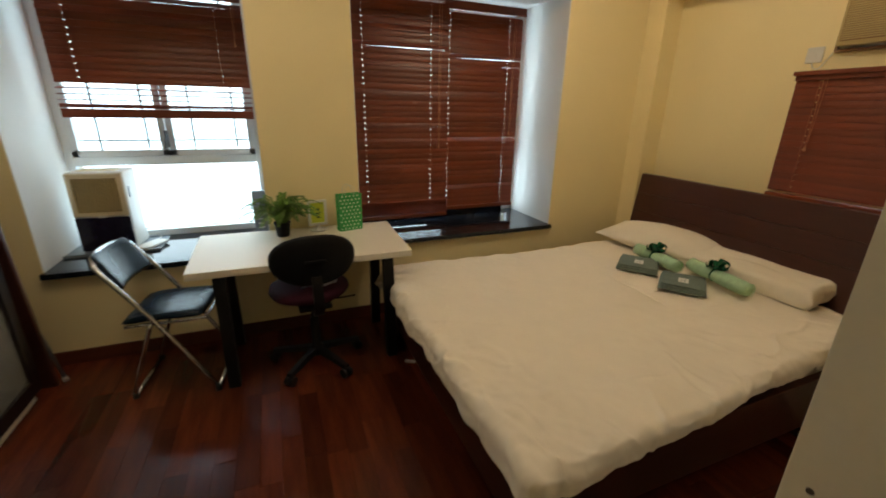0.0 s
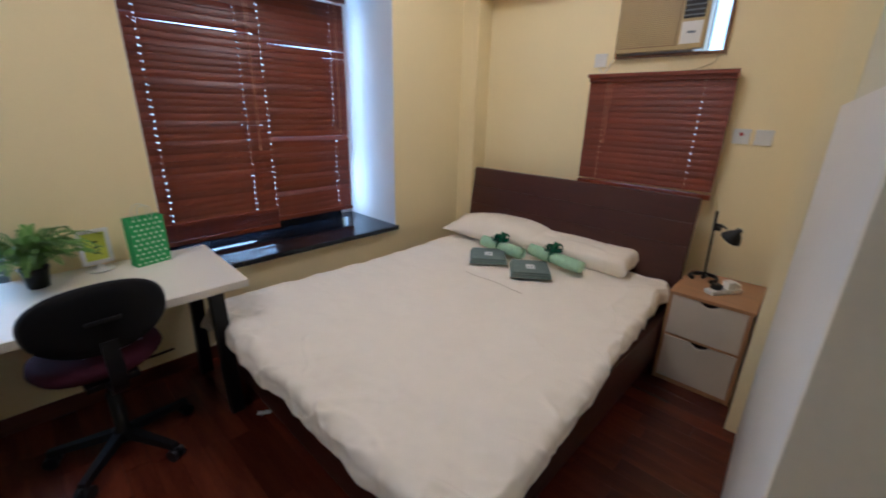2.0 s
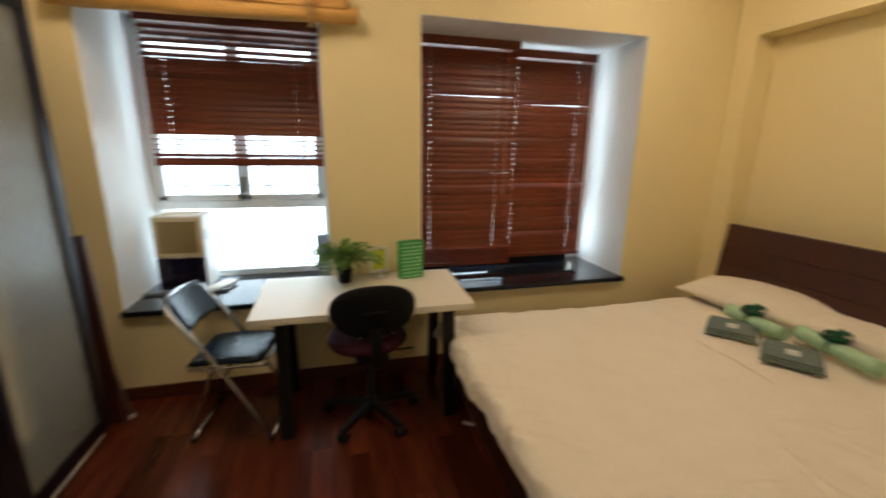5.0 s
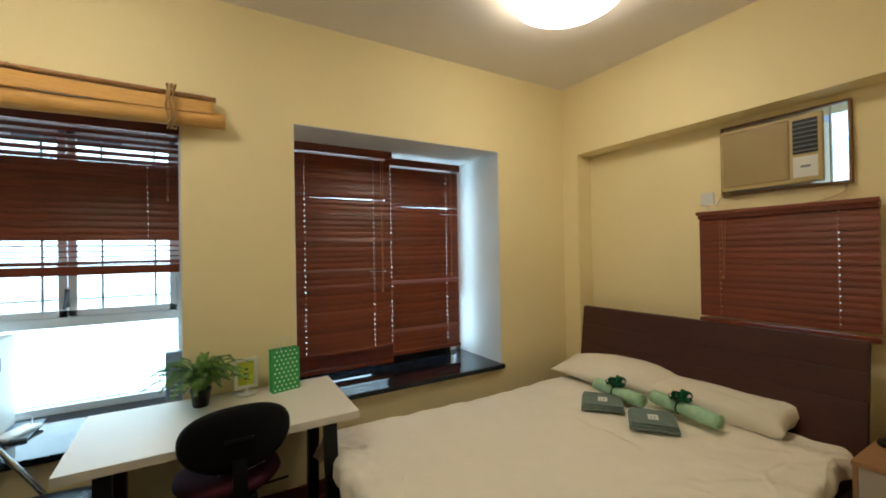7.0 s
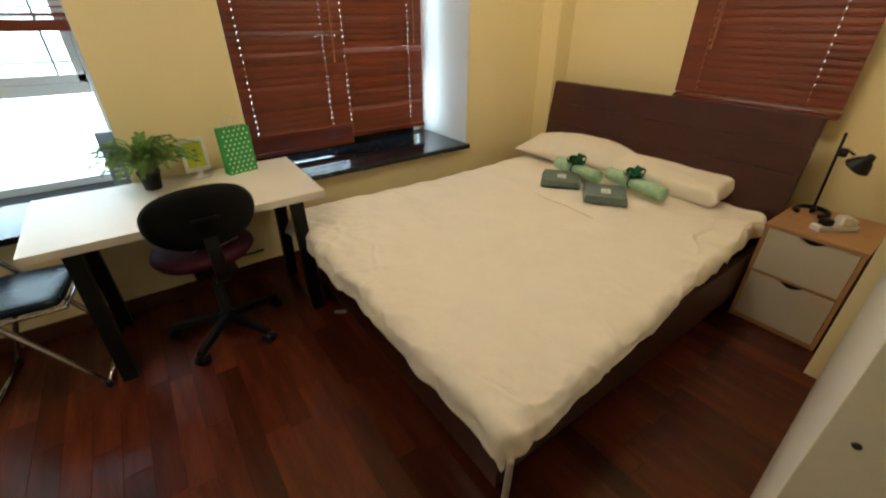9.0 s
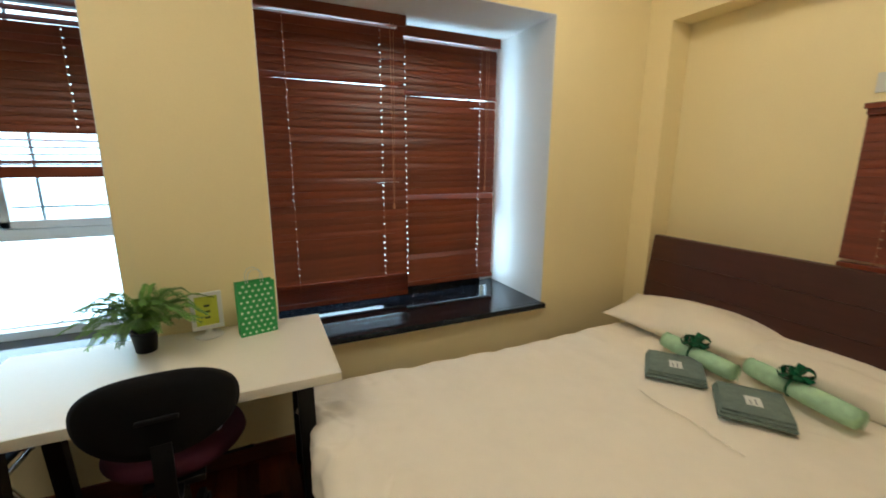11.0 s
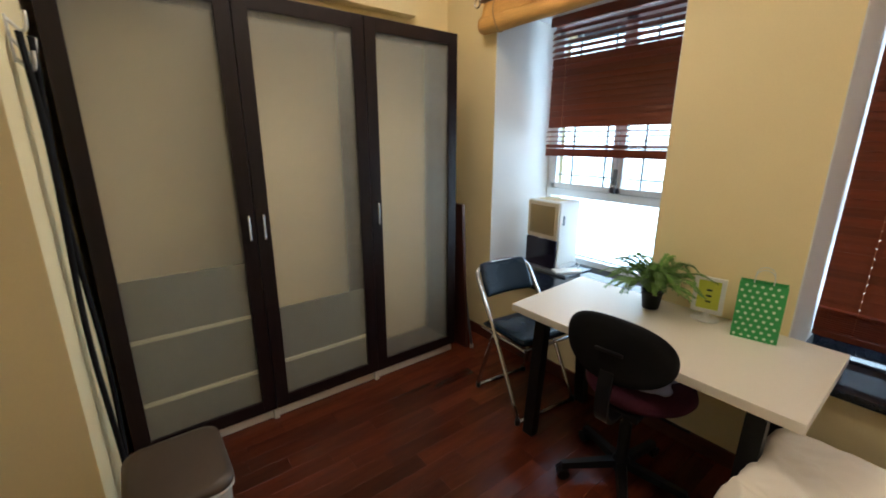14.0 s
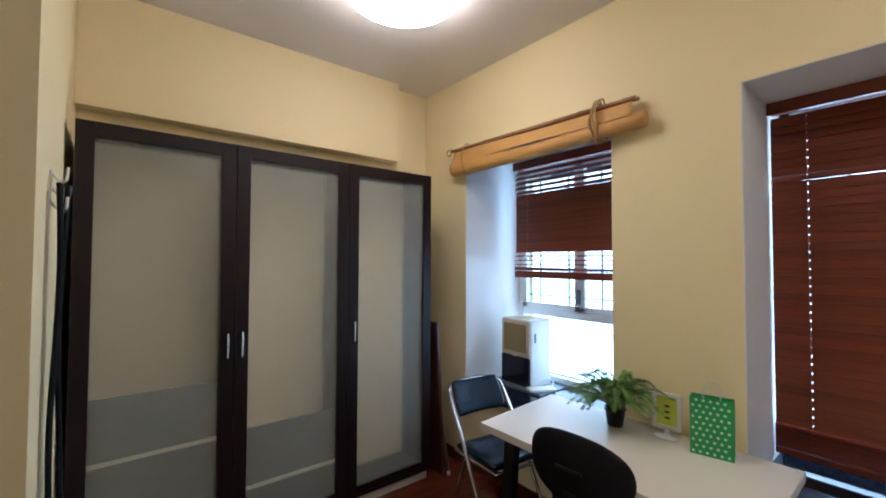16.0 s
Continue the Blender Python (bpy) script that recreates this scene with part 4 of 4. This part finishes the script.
for b in ((0.90, 1.42, 4.26, 4.268, 0.598, 0.606), (0.90, 1.42, 4.572, 4.58, 0.598, 0.606)):
    box(tray, *b)
tagged(part("tray", tray, GREYPL, None, "flat grey plastic tray under the dehumidifier"), category="tray")
dh.location.z = 0.599
rem = thing("cordless_phone", "white handset lying on its side on the tray", "phone", (1.355, 4.36, 0.599), 62)
part("body", box(B(), -0.10, 0.10, -0.045, 0.045, 0, 0.02, 0.007), PLASTIC, rem, "white plastic body", True)
cbl = B()
tube(cbl, smooth_path([(0.08, 0.0, 0.016), (0.11, 0.03, 0.05), (0.06, 0.06, 0.06), (0.0, 0.05, 0.04), (-0.05, 0.03, 0.022)], 6), 0.004, 8)
part("cable", cbl, PLASTIC, rem, "coiled white cable", True)
gb = thing("speaker", "slim grey upright speaker at the side of the window", "speaker", (2.035, 4.50, SILL), 0)
part("body", box(B(), -0.045, 0.045, -0.03, 0.03, 0, 0.32, 0.006), PEWTER, gb, "slate grey plastic body")
part("front_panel", box(B(), -0.036, 0.036, -0.033, -0.029, 0.02, 0.15, 0.002), GREYPL, gb, "darker lower panel")
for k in range(3):
    part("label_bar", box(B(), -0.022, 0.022, -0.0345, -0.033, 0.045 + 0.032 * k, 0.053 + 0.032 * k), PAPER, gb, "pale illegible label bar")


# ---- rolled bamboo shade above the first window ----
sh = thing("bamboo_shade", "rolled ochre bamboo shade tied up above the window", "roller shade", (0.83, 3.945, 2.25), 0)
rl = B()
n = 30
rings = []
for i in range(41):
    t = i / 40
    x = 0.01 + 1.475 * t
    sag = -0.012 * math.sin(t * math.pi) + 0.01 * t
    ring = []
    for k in range(n):
        a = k * 2 * math.pi / n
        r = 0.050 + 0.006 * noise.noise(Vector((x * 3, a, 0))) - 0.014 * t
        ring.append(rl.verts.new((x, 0.012 + r * 0.95 * math.cos(a), sag + r * 1.1 * math.sin(a))))
    rings.append(ring)
for A, C in zip(rings, rings[1:]):
    for k in range(n):
        rl.faces.new((A[k], A[(k + 1) % n], C[(k + 1) % n], C[k]))
rl.faces.new(rings[0]), rl.faces.new(rings[-1])
part("roll", rl, BAMBOO, sh, "rolled ochre bamboo cloth", True)
fl = sheet(B(), 40, 8, lambda u, v: Vector((0.03 + 1.40 * u, -0.028 + 0.02 * v + 0.008 * math.sin(u * 9 + v * 2), 0.03 + 0.095 * v * (1 - 0.25 * u))))
ob = part("flap", fl, BAMBOO, sh, "hanging ochre cloth flap", True)
ob.modifiers.new("thick", "SOLIDIFY").thickness = 0.003
for y, z, r in ((0.0, 0.145, 0.012), (0.035, 0.150, 0.010)):
    pole = B()
    rod(pole, (-0.01, y, z), (1.44, y, z - 0.025), r)
    for k in range(6):
        xx = 0.12 + 0.25 * k
        rod(pole, (xx, y, z - 0.0172 * xx), (xx + 0.008, y, z - 0.0172 * xx), r * 1.18)
    part("pole", pole, CANE, sh, "brown bamboo cane", True)
ring = B()
tube(ring, [(-0.02 + 0.026 * math.cos(a * math.pi / 9), -0.012, 0.135 + 0.026 * math.sin(a * math.pi / 9)) for a in range(18)], 0.005, 8, True)
part("end_ring", ring, CHROME, sh, "pale metal ring", True)
rp = B()
for k, xx in enumerate((1.22, 1.235, 1.25)):
    tube(rp, [(xx + 0.006 * math.sin(q * 1.1 + k), 0.012 + (0.062 + 0.002 * k) * math.cos(q * math.pi / 10), 0.055 + 0.118 * math.sin(q * math.pi / 10)) for q in range(20)], 0.0045, 6, True)
tube(rp, smooth_path([(1.23, -0.055, 0.10), (1.21, -0.062, 0.03), (1.235, -0.06, -0.03), (1.215, -0.058, -0.06)], 4), 0.0045, 6)
part("rope_tie", rp, ROPE, sh, "knotted jute rope", True)
rp = B()
tube(rp, [(0.17 + 0.006 * math.sin(q * 1.1), 0.012 + 0.064 * math.cos(q * math.pi / 10), 0.055 + 0.118 * math.sin(q * math.pi / 10)) for q in range(20)], 0.0045, 6, True)
part("rope_tie", rp, ROPE, sh, "", True)


# ---- east wall ----
ac = thing("air_conditioner", "yellowed ivory window air conditioner set in the wall opening", "air conditioner", (5.15, 2.235, 1.872), 0)
part("case", box(B(), 0.03, 0.42, 0.07, 0.515, 0, 0.39, 0.006), YELLOWED, ac)
part("front_panel", box(B(), 0, 0.035, 0.0, 0.515, 0.0, 0.39, 0.012), YELLOWED, ac, "yellowed front cover")
lv = B()
for k in range(30):
    box(lv, -0.006, 0.004, 0.155, 0.495, 0.030 + 0.0112 * k, 0.0375 + 0.0112 * k)
# Brown slab under the louvres; shade in their gaps is put in as colour.
part("grille_shade_backing", box(B(), -0.0015, 0.004, 0.150, 0.500, 0.024, 0.372, 0.001), OAKTRIM, ac, "brown backing, coloured as the shade between the louvres")
part("intake_grille", lv, YELLOWED, ac, "fine yellowed louvres")
part("outlet", box(B(), -0.003, 0.005, 0.022, 0.135, 0.165, 0.360, 0.003), BLACK, ac, "dark air outlet")
vn = B()
for k in range(7):
    box(vn, -0.008, -0.002, 0.024, 0.133, 0.178 + 0.0262 * k, 0.184 + 0.0262 * k)
part("vanes", vn, GREYPL, ac)
part("badge", box(B(), -0.003, 0.003, 0.055, 0.10, 0.085, 0.098, 0.001), GREYPL, ac, "small grey badge")
part("control_panel", box(B(), -0.002, 0.004, 0.022, 0.135, 0.03, 0.150, 0.003), PLASTIC, ac)
fr = B()
for b in ((5.195, 5.228, 2.131, 2.145, 1.846, 2.302), (5.195, 5.228, 2.758, 2.772, 1.846, 2.302), (5.195, 5.228, 2.145, 2.758, 2.29, 2.302), (5.195, 5.228, 2.145, 2.758, 1.846, 1.862)):
    box(fr, *b, bevel=0.003)
structure("trim", fr, OAKTRIM, "thin brown wooden frame round the air conditioner opening", "trim")
w4 = tagged(new("window_4"), "narrow strip of glass beside the air conditioner", "window", kind="structure")
part("window_frame", blocks((5.235, 5.25, 2.145, 2.153, 1.862, 2.29), (5.235, 5.25, 2.224, 2.232, 1.862, 2.29)), ALU, w4)
part("pane", blocks((5.240, 5.244, 2.150, 2.226, 1.862, 2.29)), PANE, w4).visible_shadow = False


def plate(y, z, label, lit):
    s = thing("wall_switch", label, "switch", (EAST, y, z), 0, "wall switches")
    part("plate", box(B(), -0.009, 0, -0.043, 0.043, -0.043, 0.043, 0.003), PLASTIC, s, "white plate")
    part("rocker", box(B(), -0.013, -0.008, -0.012, 0.012, -0.022, 0.002, 0.002), PLASTIC, s)
    if lit:
        part("neon", box(B(), -0.0125, -0.008, -0.009, 0.009, 0.004, 0.022, 0.004), RED, s, "red indicator")
    return s


plate(1.953, 1.388, "white wall switch with a red indicator", True)
plate(1.845, 1.386, "plain white wall switch", False)
plate(2.87, 1.845, "white wall socket beside the air conditioner", False)
cb = B()
tube(cb, smooth_path([(5.212, 2.16, 1.855), (5.205, 2.17, 1.80), (5.207, 2.26, 1.765), (5.212, 2.33, 1.757)], 6), 0.004, 8)
tagged(part("cable", cb, IVORY, None, "cream cable drooping below the air conditioner", True), category="cable")
cb = B()
tube(cb, smooth_path([(5.207, 2.87, 1.80), (5.20, 2.855, 1.775), (5.203, 2.825, 1.77), (5.21, 2.78, 1.845)], 6), 0.003, 8)
tagged(part("cable", cb, PLASTIC, None, "thin white cable below the wall socket", True), category="cable")


# ---- bedside ----
ns = thing("nightstand", "beech nightstand with two pale drawers", "nightstand", (4.62, 1.622, 0), 0)
NW, ND, NH = 0.393, 0.46, 0.568
part("side_panel", box(B(), 0.004, ND, 0, 0.018, 0, NH - 0.02, 0.002), BEECH, ns)
part("side_panel", box(B(), 0.004, ND, NW - 0.018, NW, 0, NH - 0.02, 0.002), BEECH, ns)
part("top", box(B(), 0, ND, -0.004, NW + 0.004, NH - 0.02, NH, 0.003), BEECH, ns)
part("back", blocks((ND - 0.012, ND - 0.004, 0.018, NW - 0.018, 0.03, NH - 0.02)), BEECH, ns)
part("base_rail", blocks((0.010, 0.03, 0.018, NW - 0.018, 0, 0.028)), BEECH, ns)
part("middle_rail", blocks((0.008, 0.03, 0.018, NW - 0.018, 0.296, 0.310)), BEECH, ns)
for z0, z1 in ((0.03, 0.294), (0.312, 0.546)):
    d = B()
    mid = NW / 2
    ring = [(0.020, z0), (0.020, z1)] + [(mid - 0.052 + 0.104 * k / 12, z1 - 0.026 * math.sin(math.pi * k / 12)) for k in range(13)] + [(NW - 0.020, z1), (NW - 0.020, z0)]
    face = d.faces.new([d.verts.new((0.004, y, z)) for y, z in ring])
    ext = bmesh.ops.extrude_face_region(d, geom=[face])
    bmesh.ops.translate(d, vec=(0.016, 0, 0), verts=[v for v in ext["geom"] if isinstance(v, bmesh.types.BMVert)])
    bmesh.ops.recalc_face_normals(d, faces=d.faces[:])
    dr = part("drawer", d, DRAWER, ns, "pale laminate drawer front")
    # Dark plug behind the cut-out: the shade inside it given as colour.
    hole = B()
    pts = [(0.0215, mid - 0.05 + 0.1 * k / 12, z1 - 0.004 - 0.022 * math.sin(math.pi * k / 12)) for k in range(13)]
    lo = [hole.verts.new(p) for p in pts]
    hi = [hole.verts.new((0.0215, mid + 0.05, z1)), hole.verts.new((0.0215, mid - 0.05, z1))]
    hole.faces.new(lo + hi)
    ext = bmesh.ops.extrude_face_region(hole, geom=hole.faces[:])
    bmesh.ops.translate(hole, vec=(0.03, 0, 0), verts=[v for v in ext["geom"] if isinstance(v, bmesh.types.BMVert)])
    part("finger_pull_shade", hole, WENGE, dr, "dark plug, coloured as the shade in the curved finger pull")

lampst = thing("desk_lamp", "black metal desk lamp with domed shade", "desk lamp", (4.95, 1.925, NH), 0)
bs = B()
tube(bs, smooth_path([(-0.065, 0.045, 0.012), (-0.03, 0.068, 0.012), (0.03, 0.06, 0.012), (0.062, 0.02, 0.012), (0.06, -0.03, 0.012), (0.03, -0.06, 0.012), (-0.03, -0.068, 0.012), (-0.065, -0.045, 0.012)], 5), 0.011, 10)
rod(bs, (0.06, 0.0, 0.006), (-0.02, 0.0, 0.016), 0.010)
part("base", bs, BLACK, lampst, "horseshoe base", True)
part("pole", rod(B(), (0.0, 0.0, 0.012), (0.0, 0.012, 0.415), 0.0065), BLACK, lampst, "", True)
cl = box(B(), -0.014, 0.014, -0.028, 0.006, 0.305, 0.345, 0.004)
rod(cl, (-0.03, -0.012, 0.328), (0.02, -0.012, 0.328), 0.006)
part("clamp", cl, BLACK, lampst)
shd = B()
lathe(shd, [(0.010, 0.075), (0.016, 0.074), (0.020, 0.055), (0.040, 0.032), (0.054, 0.004), (0.056, 0.0), (0.053, 0.001), (0.038, 0.028), (0.016, 0.048)], 28)
ob = part("shade", shd, BLACK, lampst, "glossy black domed shade", True)
ob.matrix_basis = pose(-0.02, -0.085, 0.275, 28, -12, 0)
arm = B()
tube(arm, smooth_path([(0.0, -0.015, 0.328), (-0.005, -0.035, 0.335), (-0.012, -0.055, 0.325)], 4), 0.006, 8)
part("arm", arm, BLACK, lampst)

ps = thing("power_strip", "white extension socket with plugs on the nightstand", "power strip", (4.795, 1.795, NH), -34)
part("body", box(B(), -0.10, 0.10, -0.028, 0.028, 0, 0.026, 0.005), PLASTIC, ps, "white plastic body")
part("plug", box(B(), -0.075, -0.03, -0.022, 0.022, 0.026, 0.058, 0.008), BLACK, ps, "black plug")
part("adapter", box(B(), 0.005, 0.06, -0.026, 0.024, 0.026, 0.070, 0.008), PLASTIC, ps, "white adapter")
part("plug", box(B(), 0.066, 0.096, -0.020, 0.020, 0.026, 0.052, 0.008), PLASTIC, ps, "white plug")


# ---- tall white cabinet at the entrance ----
cab = thing("tall_cabinet", "tall white cupboard with plain doors beside the entrance", "cupboard", (2.836, 1.465, 0), 3.0)
part("side_panel", box(B(), 0, 0.020, -0.58, 0, 0, 2.40, 0.0015), SIDEBOARD, cab, "warm cream side board")
part("carcass", blocks((0.020, 1.58, -0.58, -0.022, 0.0, 1.54)), CABWHITE, cab)
# Panel where cream wall lies in shade; that shade is its colour.
part("shaded_upper_panel", blocks((0.020, 1.58, -0.58, -0.030, 1.54, 2.40)), SHADEBOARD, cab, "added upper panel, toned as cream wall in shade")
part("door", box(B(), 0.024, 1.575, -0.020, 0.0, 0.005, 1.545, 0.002), CABWHITE, cab, "white lower door")
part("screw_cap", lathe(B(), [(0.001, 0.002), (0.0045, 0.002), (0.0055, 0.0), (0.0055, -0.002)], 16), TAUPE, cab, "dark screw cap").matrix_basis = pose(0, -0.033, 0.99, 0, -90, 0)


# ---- beside the doorway ----
bn = thing("waste_bin", "white pedal bin with taupe lid", "waste bin", (1.78, 1.92, 0), 0)


def rounded(w, d, r, z, n=7):
    out = []
    for cx, cy, a0 in ((w - r, d - r, 0), (-w + r, d - r, 90), (-w + r, -d + r, 180), (w - r, -d + r, 270)):
        for k in range(n):
            a = radians(a0 + 90 * k / (n - 1))
            out.append((cx + r * math.cos(a), cy + r * math.sin(a), z))
    return out


def loft(bm, rings):
    rs = [[bm.verts.new(p) for p in r] for r in rings]
    n = len(rs[0])
    for A, C in zip(rs, rs[1:]):
        for k in range(n):
            bm.faces.new((A[k], A[(k + 1) % n], C[(k + 1) % n], C[k]))
    bm.faces.new(rs[0][::-1]), bm.faces.new(rs[-1])
    return bm


part("body", loft(B(), [rounded(0.125, 0.100, 0.04, 0.0), rounded(0.128, 0.103, 0.04, 0.02), rounded(0.148, 0.122, 0.05, 0.555), rounded(0.150, 0.124, 0.05, 0.560)]), PLASTIC, bn, "white plastic body", True)
part("rim", loft(B(), [rounded(0.152, 0.126, 0.05, 0.560), rounded(0.156, 0.130, 0.05, 0.563), rounded(0.156, 0.130, 0.05, 0.572), rounded(0.152, 0.126, 0.05, 0.574)]), PLASTIC, bn, "", True)
part("lid", loft(B(), [rounded(0.155, 0.129, 0.05, 0.5742), rounded(0.157, 0.131, 0.05, 0.582), rounded(0.152, 0.126, 0.05, 0.596), rounded(0.135, 0.11, 0.045, 0.602)]), TAUPE, bn, "taupe plastic lid", True)
hg = B()
box(hg, -0.17, -0.150, -0.03, 0.03, 0.535, 0.585, 0.004)
part("hinge", hg, TAUPE, bn)
part("pedal", box(B(), 0.10, 0.16, -0.035, 0.035, 0.012, 0.024, 0.004), TAUPE, bn)

hk = thing("coat_hook", "white metal hooks holding black straps on the wall", "coat hook", (1.33, 1.737, 1.79), 0)
pl = box(B(), -0.012, 0.012, 0, 0.006, -0.06, 0.06, 0.002)
part("plate", pl, PLASTIC, hk)
for k, (zz, s) in enumerate(((0.05, 1), (0.0, -1), (-0.05, 1))):
    h = B()
    tube(h, smooth_path([(0, 0.005, zz), (0.02 * s, 0.030, zz - 0.03), (0.045 * s, 0.045, zz - 0.025), (0.055 * s, 0.05, zz + 0.015)], 5), 0.005, 8)
    part("hook", h, PLASTIC, hk, "", True)
for k, (dx, y0, w) in enumerate(((0.055, 0.030, 0.040), (0.0, 0.040, 0.032))):
    st = sheet(B(), 6, 60, lambda u, v: Vector((1.33 + dx + (u - 0.5) * w + 0.015 * math.sin(v * 4 + k) * v, 1.737 + y0 + 0.007 * math.sin(v * 9 + k * 2) + 0.008 * math.sin(u * math.pi), 1.80 - 1.66 * v)))
    ob = part("strap", st, FABRIC_BLACK, None, "long black woven strap hanging from a wall hook", True)
    ob.modifiers.new("thick", "SOLIDIFY").thickness = 0.009
    tagged(ob, category="strap", group="hanging straps")

# folded table leaning in the corner behind the wardrobe
ft = thing("folding_table", "dark brown folding table leaning folded against the wardrobe", "folding table", (0.85, 3.79, 0), 0)
sl = Matrix.Rotation(radians(3), 4, "X")
bm = box(B(), -0.06, 0.078, -0.012, 0.016, 0.0, 1.10, 0.006, sl)
part("tabletop", bm, BEDWOOD, ft, "dark brown tabletop")
lg = B()
rod(lg, (0.03, -0.02, 0.62), (0.10, 0.03, 0.012), 0.009)
part("leg", lg, GREYPL, ft, "grey metal leg", True)
part("foot_cap", rod(B(), (0.098, 0.0285, 0.030), (0.101, 0.0307, 0.003), 0.013), PLASTIC, ft, "white plastic foot cap", True)


# crumpled scrap beside the desk leg
wr = sheet(B(), 14, 10, lambda u, v: Vector((2.81 + 0.05 * u + 0.012 * math.sin(v * 5), 3.30 + 0.035 * v + 0.01 * math.sin(u * 6), 0.004 + 0.022 * abs(noise.noise(Vector((u * 4, v * 4, 2.0)))))))
ob = part("plastic_wrapper", wr, WRAP, None, "crumpled pale plastic wrapper lying on the floor", True)
ob.modifiers.new("thick", "SOLIDIFY").thickness = 0.0015
tagged(ob, category="wrapper")


# ---- ceiling lamps ----
for lx, ly in LAMPS:
    cl = thing("ceiling_lamp", "round opal glass ceiling lamp, lit", "ceiling lamp", (lx, ly, CEILING), 0, "ceiling lamps")
    part("base_ring", lathe(B(), [(0.10, 0.0), (0.24, -0.001), (0.245, -0.022), (0.235, -0.028), (0.10, -0.028)], 40), PLASTIC, cl, "white metal ring", True)
    part("dome", lathe(B(), [(0.228, -0.026), (0.28, -0.050), (0.30, -0.070), (0.29, -0.090), (0.24, -0.120), (0.15, -0.142), (0.05, -0.152), (0.004, -0.153)], 48), OPAL, cl, "lit opal glass dome", True)


# ---- outside ----
structure("ground", blocks((-400, 400, 5.6, 700, -22.2, -22)), ASPHALT, "grey street far below", "ground")
house = thing("apartment_building", "pale tiled apartment block across the street", "building", (-14, 13, -22), 0)
part("wall", blocks((0, 32, 0, 10, 0, 30)), FACADE, house)
for i in range(9):
    part("balcony_slab", blocks((0.5, 31.5, -0.9, 0, 18.27 + 2.9 * (i - 5), 18.62 + 2.9 * (i - 5))), SLABPAINT, house, "pale sea green slab edge")
for i in range(4):
    for k in range(8):
        w = part("window", blocks((1.5 + 3.8 * k, 3.3 + 3.8 * k, -0.03, 0.02, 19.6 + 2.9 * i, 21.0 + 2.9 * i)), GREYPL, house)
